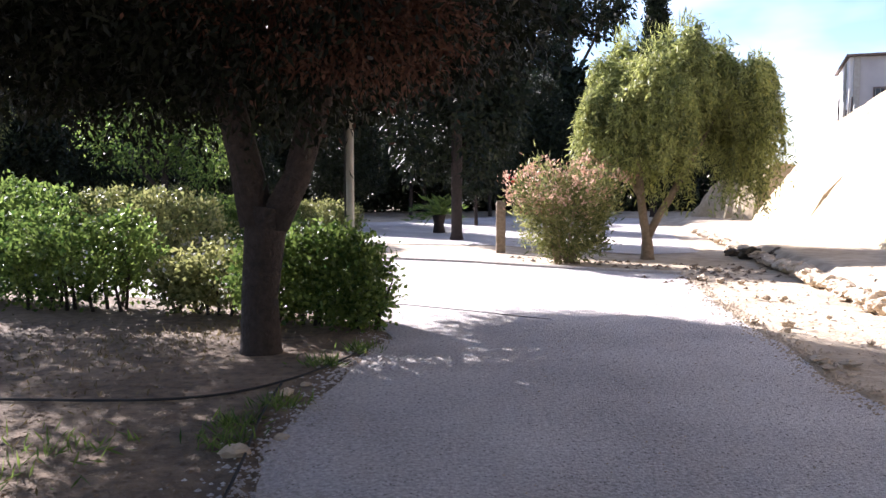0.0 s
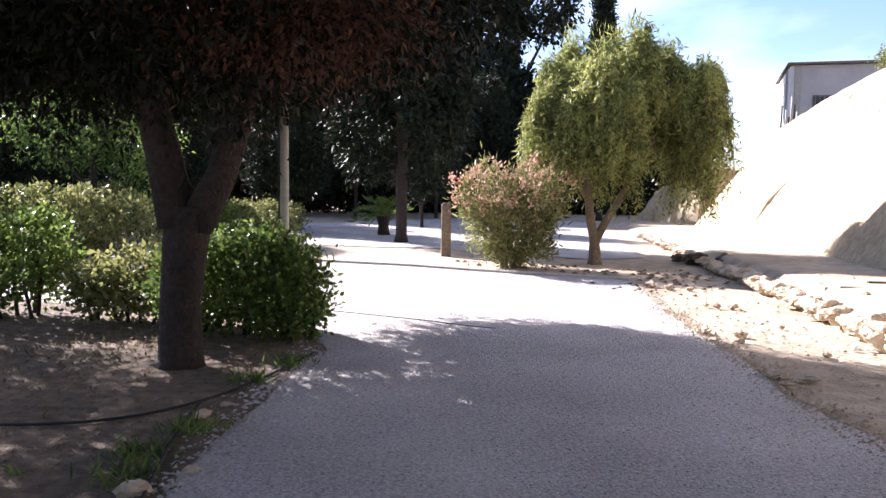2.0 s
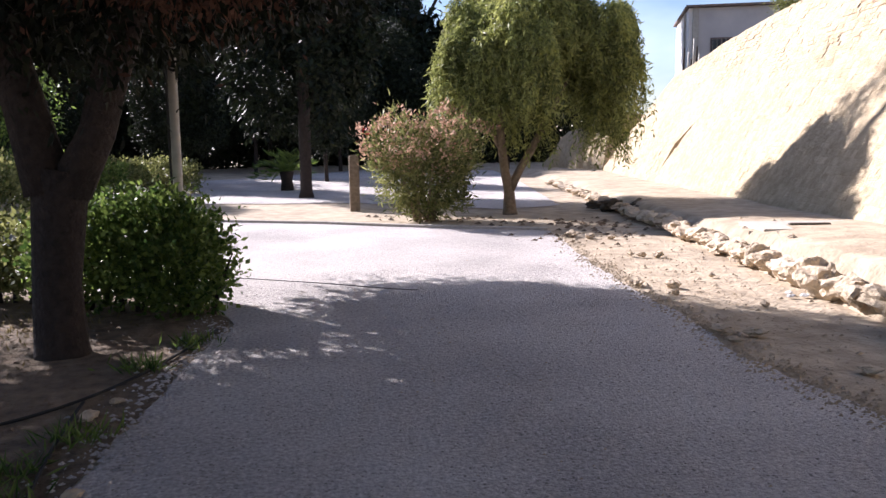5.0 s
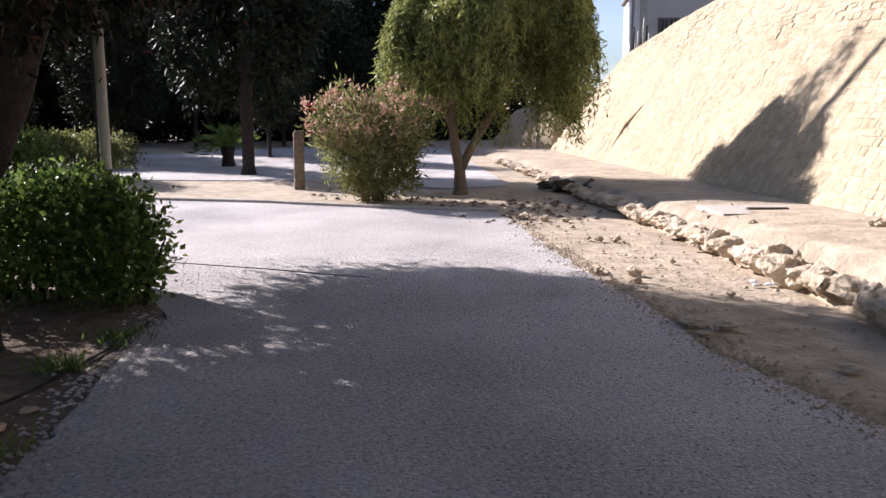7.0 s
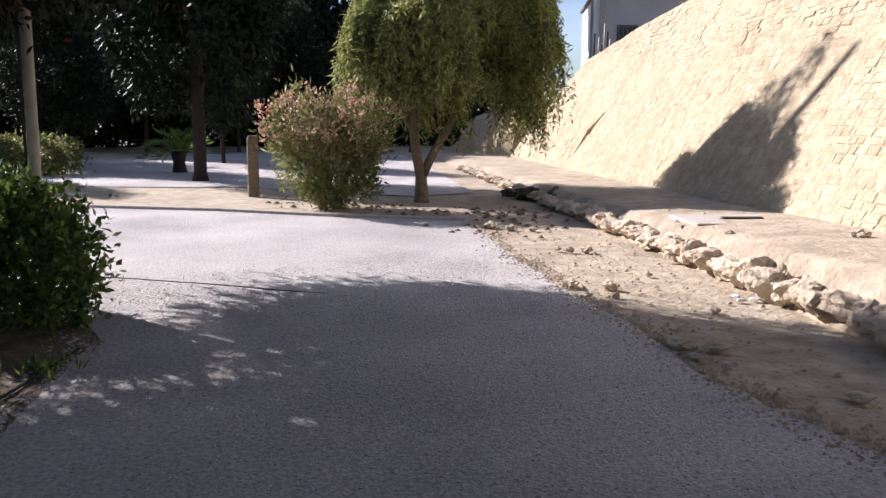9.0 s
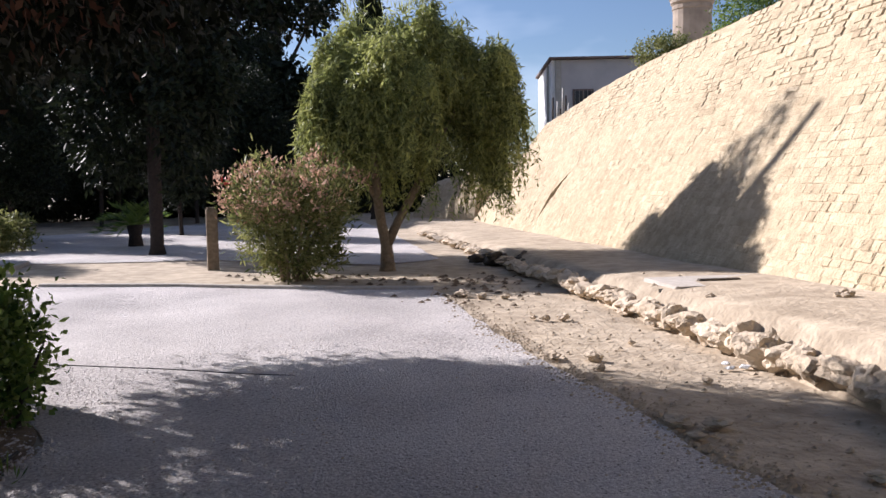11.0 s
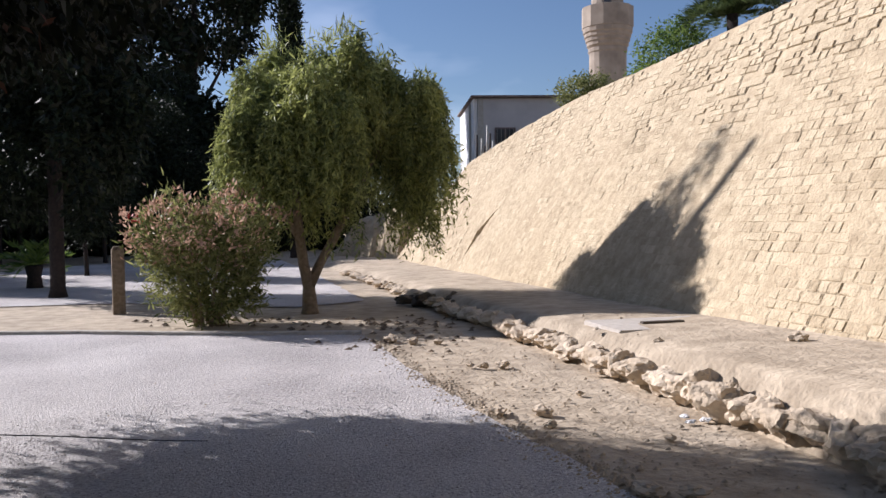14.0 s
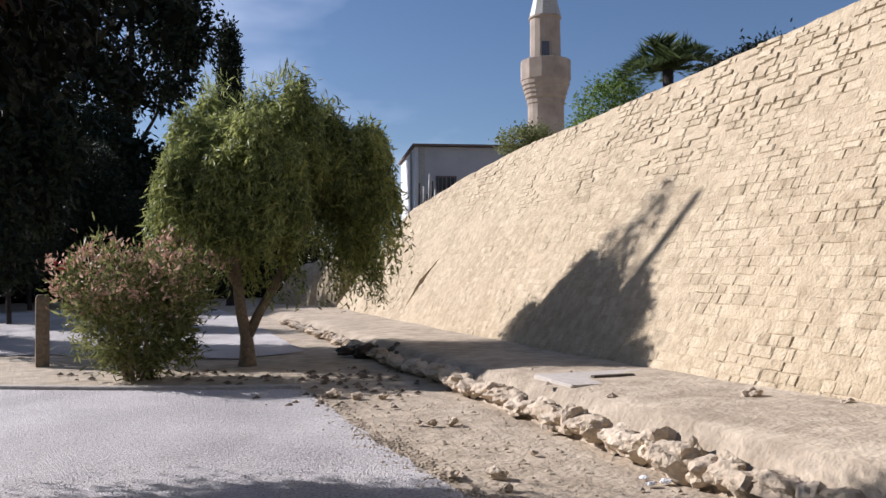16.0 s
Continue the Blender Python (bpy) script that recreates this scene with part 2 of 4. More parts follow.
def ground_sheet():
    near = np.arange(-14, 14.01, 0.35)
    xs = np.concatenate([[-900, -300, -100, -50, -30, -20], near, [20, 30, 50, 100, 300, 900]])
    ys = np.concatenate([[-900, -300, -80, -30, -12], np.arange(-6, 32.01, 0.35), [36, 42, 50, 70, 120, 300, 900]])
    verts = [(x, y, -0.012 + 0.035 * min(0.0, wobble(x, y))) for y in ys for x in xs]
    nx = len(xs)
    faces = [(j * nx + i, j * nx + i + 1, (j + 1) * nx + i + 1, (j + 1) * nx + i) for j in range(len(ys) - 1) for i in range(nx - 1)]
    return tagged(new("ground", mesh_of("ground", verts, faces, DIRT, True)), "dry pale brown earth with dust and stones", "ground", kind="structure")


ground_sheet()
sheet("path", GRAVEL, 0.004, [(-0.9, -12), (3.1, -12), (3.0, 5.1), (2.95, 6.2), (3.12, 7.35), (3.27, 9.1), (3.46, 10.7), (3.95, 13.7), (1.63, 15.0), (0.6, 15.75),
      (-1.44, 16.75), (-9, 20.5), (-9, 13.2), (-2.3, 10.2), (-0.75, 8.9), (-0.48, 8.0), (-0.72, 6.9), (-0.82, 6.0), (-1.0, 4.7), (-0.9, 3.9)],
      "pale compacted gravel path in sun and tree shade", "path")
sheet("path_far", GRAVEL, 0.005, [(-9, 24.0), (-2.2, 21.2), (1.5, 20.2), (4.2, 17.6), (5.6, 18.2), (7.2, 27), (8.5, 36), (4, 40), (-2, 33), (-9, 29)],
      "pale gravel path running on between the trees", "path")
sheet("planting_bed", BED, 0.006, [(-0.92, -12), (-0.92, 3.9), (-1.02, 4.7), (-0.84, 6.0), (-0.74, 6.9), (-0.5, 8.0), (-0.77, 8.9), (-2.3, 10.15), (-9, 13.1), (-30, 22), (-30, -12)],
      "dry planting bed of brown earth and leaf litter", "planting bed")

ROW_Y = [2.0, 5.0, 7.29, 9.16, 12.8, 20.75, 28.0, 38.0]
ROW_X = [3.9, 4.25, 4.62, 4.97, 5.6, 6.98, 8.2, 9.9]


def row_x(y):
    return float(np.interp(y, ROW_Y, ROW_X))


def terrace_z(y):
    return float(np.interp(y, [0, 7, 8, 11, 15, 27, 40], [0.46, 0.43, 0.41, 0.33, 0.26, 0.14, 0.05]))


def foot_x(y):
    return 7.05 + 0.22 * (y - 10)


BATTER = 0.58


def wall_point(y, z, out=0.0):
    """A point of the battered face; out: metres proud of it."""
    return Vector((foot_x(y) + BATTER * (z - 0.35) - 0.85 * out, y + 0.19 * out, z + 0.49 * out))


def top_z(y):
    return float(np.interp(y, [-6, 9, 10.5, 12.4, 15.7, 19.7, 23.2, 25.8, 27.5, 29.0, 30.5, 31.5], [5.3, 4.72, 4.64, 4.54, 4.42, 4.3, 3.98, 3.6, 3.38, 2.24, 1.08, 0.1]))


def terrace():
    verts, faces, n = [], [], 9
    ys = np.arange(-2, 38.01, 0.3)
    for y in ys:
        a, b = row_x(y) - 0.02, foot_x(y) + 0.35
        for k in range(n):
            x = a + (b - a) * k / (n - 1)
            z = terrace_z(y) * (0.8 + 0.2 * min(1, k / 3)) + 0.05 * wobble(x, y) if k else -0.03
            verts.append((x, y, z))
    for j in range(len(ys) - 1):
        for k in range(n - 1):
            a = j * n + k
            faces.append((a, a + 1, a + n + 1, a + n))
    tagged(new("terrace", mesh_of("terrace", verts, faces, DIRT, True)), "raised bank of bare dry earth below the wall", "earth bank", kind="structure")


terrace()


# ---- the battered stone wall ----
def wall_core():
    verts, faces = [], []
    ys, n = np.arange(-6, 31.51, 0.11), 34
    for y in ys:
        t = top_z(y)
        for k in range(n):
            z = -0.3 + (t + 0.3) * k / (n - 1)
            q = Vector((0.0, y, z))
            out = 0.012 * noise.noise(q * 0.7) + 0.014 * noise.noise(q * 2.3) + 0.012 * noise.noise(q * 6.0) - 0.03 * max(0.0, noise.noise(q * 1.5 + Vector((7, 0, 0))) - 0.25) * (z / 2.5)
            verts.append(wall_point(y, z, out))
        verts += [Vector((foot_x(y) + BATTER * t + 1.0, y, t + 0.02)), Vector((foot_x(y) + BATTER * t + 1.0, y, -0.3))]
    w = n + 2
    for j in range(len(ys) - 1):
        for k in range(w - 1):
            a = w * j + k
            faces.append((a, a + w, a + w + 1, a + 1))
    faces += [tuple(range(w)), tuple(range(len(verts) - 1, len(verts) - w - 1, -1))]
    return tagged(new("wall_rampart", mesh_of("wall_rampart", verts, faces, MORTAR)), "old battered rampart wall of weathered sandy limestone blocks", "stone wall", kind="structure")


def rampart_top():
    verts, faces = [], []
    ys = np.arange(-6, 32.01, 0.5)
    for y in ys:
        t = top_z(y)
        x = foot_x(y) + BATTER * t + 0.9
        verts += [(x, y, t - 0.02), (x + 6, y, t + 0.1), (x + 50, y, t + 0.3)]
    for j in range(len(ys) - 1):
        for k in range(2):
            a = 3 * j + k
            faces.append((a, a + 3, a + 4, a + 1))
    return tagged(new("rampart_top", mesh_of("rampart_top", verts, faces, DIRT, True)), "dry earth top of the rampart behind the wall", "earth bank", kind="structure")


core = wall_core()
rampart_top()


def house_mound():
    rng = random.Random(3)
    verts, faces = [], []
    xs, ys = np.linspace(16.8, 60, 30), np.linspace(36.0, 70, 24)
    for y in ys:
        for x in xs:
            z = 1.85 * min(1.0, (x - 16.8) / 1.2, (y - 36.0) / 1.5, (60 - x) / 2, (70 - y) / 2)
            verts.append((x, y, z - 0.05 + rng.uniform(-0.03, 0.03)))
    n = len(xs)
    faces = [(j * n + i, j * n + i + 1, (j + 1) * n + i + 1, (j + 1) * n + i) for j in range(len(ys) - 1) for i in range(n - 1)]
    tagged(new("mound", mesh_of("mound", verts, faces, DIRT, True)), "dry earth mound under the house behind the rampart", "earth bank", kind="structure")


house_mound()


# ---- trees and shrubs ----
def foreground_tree():
    t = tree("tree", (-1.62, 7.35, 0),
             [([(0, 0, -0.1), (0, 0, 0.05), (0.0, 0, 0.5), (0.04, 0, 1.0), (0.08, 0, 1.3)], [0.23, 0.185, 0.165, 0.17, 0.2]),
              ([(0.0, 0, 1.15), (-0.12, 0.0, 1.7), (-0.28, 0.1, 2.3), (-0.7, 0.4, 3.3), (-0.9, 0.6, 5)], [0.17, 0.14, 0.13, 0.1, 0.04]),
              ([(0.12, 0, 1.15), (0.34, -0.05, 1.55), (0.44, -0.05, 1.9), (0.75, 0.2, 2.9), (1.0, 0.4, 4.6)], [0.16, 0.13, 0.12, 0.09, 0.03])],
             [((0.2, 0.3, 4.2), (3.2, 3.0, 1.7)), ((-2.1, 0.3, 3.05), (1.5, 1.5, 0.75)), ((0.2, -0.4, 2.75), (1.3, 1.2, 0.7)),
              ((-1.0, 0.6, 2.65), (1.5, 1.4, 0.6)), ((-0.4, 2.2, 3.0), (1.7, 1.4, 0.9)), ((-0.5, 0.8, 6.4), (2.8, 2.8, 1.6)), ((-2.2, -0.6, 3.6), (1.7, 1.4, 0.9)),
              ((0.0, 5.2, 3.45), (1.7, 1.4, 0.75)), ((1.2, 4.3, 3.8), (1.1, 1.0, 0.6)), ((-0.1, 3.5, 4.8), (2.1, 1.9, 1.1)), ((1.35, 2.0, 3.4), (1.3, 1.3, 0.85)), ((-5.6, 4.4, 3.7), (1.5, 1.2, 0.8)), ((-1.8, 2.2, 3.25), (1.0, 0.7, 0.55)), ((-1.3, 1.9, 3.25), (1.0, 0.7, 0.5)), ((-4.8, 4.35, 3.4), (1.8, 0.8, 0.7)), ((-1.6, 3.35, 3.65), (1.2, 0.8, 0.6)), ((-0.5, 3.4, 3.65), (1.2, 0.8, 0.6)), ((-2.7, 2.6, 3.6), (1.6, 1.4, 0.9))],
             LEAF_NEAR_SHADED, BARK, "broad evergreen tree with a forked trunk beside the path, leaves darkened for shade", 3, clumps=10000, per=22, spread=0.16, size=(0.10, 0.036), droop=0.5)
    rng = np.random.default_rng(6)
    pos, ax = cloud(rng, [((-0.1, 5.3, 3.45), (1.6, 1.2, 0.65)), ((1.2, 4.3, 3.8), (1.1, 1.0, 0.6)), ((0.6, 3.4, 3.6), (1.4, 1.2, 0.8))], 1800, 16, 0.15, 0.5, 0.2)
    hang("bough", leaves_mesh("bough", pos, ax, 0.13, 0.055, LEAF_NEAR_SHADED, rng), t)
    rng = np.random.default_rng(5)
    pos, ax = cloud(rng, [((0.85, -1.0, 2.85), (0.9, 0.4, 0.6)), ((0.1, -1.1, 3.3), (0.9, 0.4, 0.5)), ((1.3, -0.9, 2.7), (0.6, 0.4, 0.4))], 560, 18, 0.13, 0.5)
    hang("dry_foliage", leaves_mesh("dry_foliage", pos, ax, 0.075, 0.026, LEAF_DRY, rng), t, "withered reddish brown leaves")
    return t


def stem(h, r, bend=(0.0, 0.0)):
    return ([(0, 0, -0.1), (0, 0, 0.1), (bend[0] * 0.4, bend[1] * 0.4, h * 0.5), (bend[0], bend[1], h)], [r * 1.35, r, r * 0.85, r * 0.5])


foreground_tree()

# unseen trees, added so their crowns shut sky light off the path's start
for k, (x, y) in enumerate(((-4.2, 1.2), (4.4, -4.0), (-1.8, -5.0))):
    tree("unseen_shade_tree", (x, y, 0), [stem(6, 0.17, (0.5, 0.2))], [((1.2, 0.4, 5.2), (3.6, 3.4, 1.5)), ((0.2, 0, 6.8), (3.0, 3.0, 1.6))],
         LEAF_NEAR_SHADED, BARK, "unseen broad evergreen tree beside the path, added to block sky light", 17 + k, clumps=3600, per=14, spread=0.2, size=(0.18, 0.09), group="shade trees")

# one more out-of-view tree: a high canopy added to deepen the path shade
tree("unseen_shade_tree", (-3.8, 3.0, 0), [stem(6, 0.2, (1.0, 0.3)), ([(0.4, 0.1, 3.5), (2.2, 0.5, 5.0), (4.2, 0.8, 5.8)], [0.12, 0.08, 0.03])],
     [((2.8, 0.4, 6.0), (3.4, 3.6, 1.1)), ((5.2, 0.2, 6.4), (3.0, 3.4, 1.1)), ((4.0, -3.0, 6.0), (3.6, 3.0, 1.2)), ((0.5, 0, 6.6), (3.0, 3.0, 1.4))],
     LEAF_NEAR_SHADED, BARK, "unseen broad evergreen tree beside the path, added to block sky light", 27, clumps=6500, per=14, spread=0.22, size=(0.2, 0.1), group="shade trees")

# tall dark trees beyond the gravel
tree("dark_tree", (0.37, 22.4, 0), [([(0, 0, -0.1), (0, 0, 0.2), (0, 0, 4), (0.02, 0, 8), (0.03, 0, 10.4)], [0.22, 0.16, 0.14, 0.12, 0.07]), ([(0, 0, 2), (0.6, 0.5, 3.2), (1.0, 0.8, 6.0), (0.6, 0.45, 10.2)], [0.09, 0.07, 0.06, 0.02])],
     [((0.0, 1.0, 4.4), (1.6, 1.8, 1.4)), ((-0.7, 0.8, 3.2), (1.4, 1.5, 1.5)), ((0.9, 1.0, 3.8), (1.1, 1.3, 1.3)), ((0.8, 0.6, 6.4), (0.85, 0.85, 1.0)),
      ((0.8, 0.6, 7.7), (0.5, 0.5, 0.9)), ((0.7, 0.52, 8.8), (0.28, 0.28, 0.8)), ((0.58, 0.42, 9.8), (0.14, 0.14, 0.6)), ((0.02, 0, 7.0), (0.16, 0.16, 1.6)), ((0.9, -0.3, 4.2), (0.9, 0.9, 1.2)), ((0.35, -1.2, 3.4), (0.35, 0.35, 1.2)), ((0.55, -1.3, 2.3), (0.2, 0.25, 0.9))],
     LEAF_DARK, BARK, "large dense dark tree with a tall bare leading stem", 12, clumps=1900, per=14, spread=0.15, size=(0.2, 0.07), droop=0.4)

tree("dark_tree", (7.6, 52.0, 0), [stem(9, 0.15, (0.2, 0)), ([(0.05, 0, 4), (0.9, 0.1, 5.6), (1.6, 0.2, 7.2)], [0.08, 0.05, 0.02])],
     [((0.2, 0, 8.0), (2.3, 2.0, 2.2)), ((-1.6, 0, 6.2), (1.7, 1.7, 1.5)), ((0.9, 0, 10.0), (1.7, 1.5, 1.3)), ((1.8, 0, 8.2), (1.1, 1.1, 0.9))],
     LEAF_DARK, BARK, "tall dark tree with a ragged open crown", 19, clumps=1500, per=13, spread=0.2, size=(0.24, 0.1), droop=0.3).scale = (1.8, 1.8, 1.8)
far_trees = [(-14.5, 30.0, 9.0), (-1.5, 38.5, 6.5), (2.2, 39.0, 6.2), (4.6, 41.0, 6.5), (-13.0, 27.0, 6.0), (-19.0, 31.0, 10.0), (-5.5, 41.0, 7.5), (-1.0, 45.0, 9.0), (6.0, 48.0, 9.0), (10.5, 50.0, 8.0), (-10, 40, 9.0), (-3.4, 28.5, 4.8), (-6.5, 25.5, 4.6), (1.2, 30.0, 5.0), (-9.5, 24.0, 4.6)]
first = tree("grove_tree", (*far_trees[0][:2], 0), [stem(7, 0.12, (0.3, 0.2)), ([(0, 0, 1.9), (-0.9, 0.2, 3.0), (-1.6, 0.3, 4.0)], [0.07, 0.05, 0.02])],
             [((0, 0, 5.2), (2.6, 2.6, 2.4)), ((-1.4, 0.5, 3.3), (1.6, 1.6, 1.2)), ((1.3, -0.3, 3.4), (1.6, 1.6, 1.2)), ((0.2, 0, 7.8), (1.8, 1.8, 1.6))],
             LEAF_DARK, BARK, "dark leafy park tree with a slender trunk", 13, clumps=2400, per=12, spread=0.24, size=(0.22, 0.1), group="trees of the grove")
for i, (x, y, h) in enumerate(far_trees[1:]):
    m = pose(x, y, 0, 0, 0, 67 * i + 20)
    first.scale = (h / 9.0,) * 3
    copy_thing(first, m)
first.scale = (1, 1, 1)

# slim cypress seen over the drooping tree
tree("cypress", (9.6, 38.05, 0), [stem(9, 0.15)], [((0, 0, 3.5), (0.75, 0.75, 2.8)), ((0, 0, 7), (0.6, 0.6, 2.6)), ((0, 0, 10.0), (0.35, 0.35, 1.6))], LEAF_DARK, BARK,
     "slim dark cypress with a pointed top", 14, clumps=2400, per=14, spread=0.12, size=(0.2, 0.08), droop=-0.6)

# bright young tree behind the hedges
tree("young_tree", (-6.6, 19.6, 0), [stem(3.2, 0.09, (0.2, 0)), ([(0, 0, 1.3), (-0.5, 0, 1.9), (-0.9, 0, 2.5)], [0.05, 0.04, 0.015])],
     [((-0.6, 0, 2.7), (1.2, 1.1, 0.9)), ((1.0, 0, 2.4), (1.0, 1.0, 0.85)), ((0.2, 0, 3.5), (1.1, 1.1, 0.8))],
     LEAF_HEDGE, BARK, "young tree with fresh green leaves in sun", 15, clumps=650, per=14, spread=0.14, size=(0.1, 0.05))
tree("silvery_tree", (-12.8, 21.0, 0), [stem(3.5, 0.1)], [((0, 0, 2.6), (1.7, 1.5, 1.3)), ((0.6, 0.3, 4.0), (1.4, 1.3, 1.1))], LEAF_OLIVE, BARK,
     "grey-green olive-like tree behind the hedges", 16, clumps=700, per=14, spread=0.15, size=(0.09, 0.03))


def pepper_tree():
    base = (4.1, 16.65, 0)
    rng = np.random.default_rng(21)
    t = thing("pepper_tree", base, "weeping pepper tree with feathery yellow-green hanging foliage", "tree")
    hang("trunk", mesh_of("trunk", *tube([(0, 0, -0.1), (0, 0, 0.08), (-0.02, 0, 0.45), (-0.1, 0, 0.8), (-0.16, 0, 1.3), (-0.2, 0.1, 2.4), (0, 0.1, 3.6)], [0.17, 0.12, 0.1, 0.085, 0.08, 0.06, 0.02], 12, 0.08, rng), PALEBARK, True), t)
    for pts, rad in (([(0.0, 0, 0.45), (0.2, 0, 0.85), (0.42, 0, 1.2), (0.8, 0, 1.9), (1.3, 0, 2.8)], [0.085, 0.075, 0.07, 0.05, 0.02]),
                     ([(-0.15, 0, 1.2), (-0.6, 0.1, 2.0), (-1.1, 0.2, 2.8)], [0.05, 0.04, 0.015])):
        hang("limb", mesh_of("limb", *tube(pts, rad, 8, 0.08, rng), PALEBARK, True), t)
    blobs = [((-0.5, 0.1, 2.8), (0.7, 0.9, 0.75)), ((0.4, 0.3, 3.7), (1.05, 1.1, 0.85)), ((1.35, 0.3, 3.3), (0.9, 1.1, 0.8)), ((0.5, -0.3, 2.7), (1.2, 1.0, 0.8)), ((-0.2, 0.3, 3.7), (0.65, 0.8, 0.7)), ((2.05, 0.3, 2.5), (0.6, 0.9, 0.65)), ((-0.1, 0.0, 3.15), (0.65, 0.9, 0.75))]
    plumes = []
    for k in range(46):
        c, q = blobs[k % len(blobs)]
        d = rng.normal(size=3)
        d /= np.linalg.norm(d)
        d[2] = d[2] * 0.7 + 0.3
        p = np.array(c) + d * np.array(q) * rng.uniform(0.8, 1.08)
        plumes.append((tuple(p), (rng.uniform(0.16, 0.3), rng.uniform(0.16, 0.3), rng.uniform(0.3, 0.5))))
    pos, ax = cloud(rng, plumes, 850, 14, 0.07, 0.9, 0.3)
    hang("crown", leaves_mesh("crown", pos, ax, 0.14, 0.03, LEAF_PEPPER, rng), t)
    pos, ax = strands(rng, plumes, 2300, 1.2, 0.045, 0.03)
    hang("hanging_foliage", leaves_mesh("hanging_foliage", pos, ax, 0.13, 0.028, LEAF_PEPPER, rng), t, "hanging feathery twigs")
    tips = [((c[0], c[1], c[2] + 0.55 * q[2]), (q[0] * 0.8, q[1] * 0.8, q[2] * 0.6)) for c, q in blobs[1:5]]
    pos, ax = cloud(rng, tips, 90, 16, 0.07, -0.9, 0.9)
    hang("top_foliage", leaves_mesh("top_foliage", pos, ax, 0.2, 0.022, LEAF_PEPPER, rng), t, "upright feathery tip shoots")
    return t


pepper_tree()


def oleander():
    base = (2.32, 15.9, 0)
    rng = np.random.default_rng(31)
    t = thing("oleander_bush", base, "round oleander bush with pinkish dry flower heads on top", "bush")
    for k in range(9):
        a = 2 * math.pi * k / 9
        c, s = math.cos(a), math.sin(a)
        hang("stem", mesh_of("stem", *tube([(0.15 * c, 0.15 * s, -0.05), (0.3 * c, 0.3 * s, 0.5), (0.6 * c, 0.6 * s, 1.2)], [0.03, 0.022, 0.01], 6), PALEBARK, True), t)
    blobs = [((0, 0, 0.85), (0.88, 0.85, 0.72)), ((-0.45, 0, 1.3), (0.62, 0.7, 0.5)), ((0.5, 0, 1.3), (0.6, 0.7, 0.55)), ((0.1, 0, 0.45), (0.6, 0.6, 0.42))]
    pos, ax = cloud(rng, blobs, 800, 14, 0.09, -0.4, 0.5)
    hang("foliage", leaves_mesh("foliage", pos, ax, 0.13, 0.028, LEAF_OLIVE, rng), t)
    pos, ax = cloud(rng, [((-0.5, 0, 1.45), (0.62, 0.75, 0.45)), ((0.5, 0, 1.5), (0.62, 0.75, 0.42)), ((0, -0.1, 1.3), (0.8, 0.8, 0.4))], 230, 10, 0.06, -0.6, 0.85)
    hang("blossom", leaves_mesh("blossom", pos, ax, 0.08, 0.035, LEAF_PINK, rng), t, "faded pinkish flower heads")
    pos, ax = cloud(rng, [((-0.95, 0, 1.55), (0.06, 0.06, 0.06))], 4, 9, 0.03, -0.6, 0.5)
    hang("flower", leaves_mesh("flower", pos, ax, 0.06, 0.045, FLOWER, rng), t, "single red flower")
    return t


oleander()


def shrub(name, base, blobs, leaf, label, seed, clumps, group="", size=(0.075, 0.045), category="hedge"):
    rng = np.random.default_rng(seed)
    t = thing(name, base, label, category, group)
    for k in range(10):
        c, r = blobs[k % len(blobs)]
        x, y = c[0] + rng.uniform(-0.5, 0.5) * r[0], c[1] + rng.uniform(-0.4, 0.4) * r[1]
        hang("stem", mesh_of("stem", *tube([(x, y, -0.05), (x + rng.uniform(-0.1, 0.1), y, c[2] * 0.6), (x + rng.uniform(-0.25, 0.25), y, c[2] + 0.5 * r[2])], [0.025, 0.018, 0.006], 6), BARK, True), t)
    pos, ax = cloud(rng, blobs, clumps, 14, 0.08, -0.3, 0.55)
    keep = pos[:, 2] > 0.03
    hang("foliage", leaves_mesh("foliage", pos[keep], ax[keep], size[0], size[1], leaf, rng), t)
    c, r = np.array([b[0] for b in blobs]), np.array([b[1] for b in blobs])
    k = rng.integers(len(blobs), size=clumps // 5)
    a = rng.uniform(0, 6.28, len(k))
    f = rng.uniform(0.2, 0.95, len(k))
    root = c[k] + r[k] * np.stack([np.cos(a) * f, np.sin(a) * f, np.sqrt(1 - f * f)], 1)
    grow = np.stack([np.cos(a) * 0.5 * f, np.sin(a) * 0.5 * f, np.full(len(k), 0.9)], 1) * rng.uniform(0.06, 0.24, len(k))[:, None]
    s = rng.random((len(k), 9, 1))
    pos = (root[:, None] + grow[:, None] * s).reshape(-1, 3) + rng.normal(size=(len(k) * 9, 3)) * 0.015
    tagged(hang("new_growth", leaves_mesh("new_growth", pos, rng.normal(size=pos.shape) + np.array([0, 0, 0.4]), size[0], size[1], leaf, rng), t, "fresh upright leafy shoots"), kind="stuff")
    return t


shrub("hedge", (-1.15, 8.75, 0), [((0.0, 0, 0.5), (0.62, 0.55, 0.4)), ((-0.55, 0.1, 0.5), (0.6, 0.5, 0.4)), ((0.28, -0.2, 0.36), (0.38, 0.45, 0.34)), ((-0.1, 0.1, 0.75), (0.42, 0.4, 0.2))],
      LEAF_HEDGE, "ragged green hedge bush at the corner of the path", 41, 900, "hedges", (0.065, 0.038))
shrub("hedge", (-2.45, 9.5, 0), [((0, 0, 0.4), (0.65, 0.4, 0.3)), ((-0.5, 0.1, 0.3), (0.4, 0.35, 0.24))], LEAF_OLIVE, "thin gappy green hedge in a planting bed", 42, 260, "hedges")
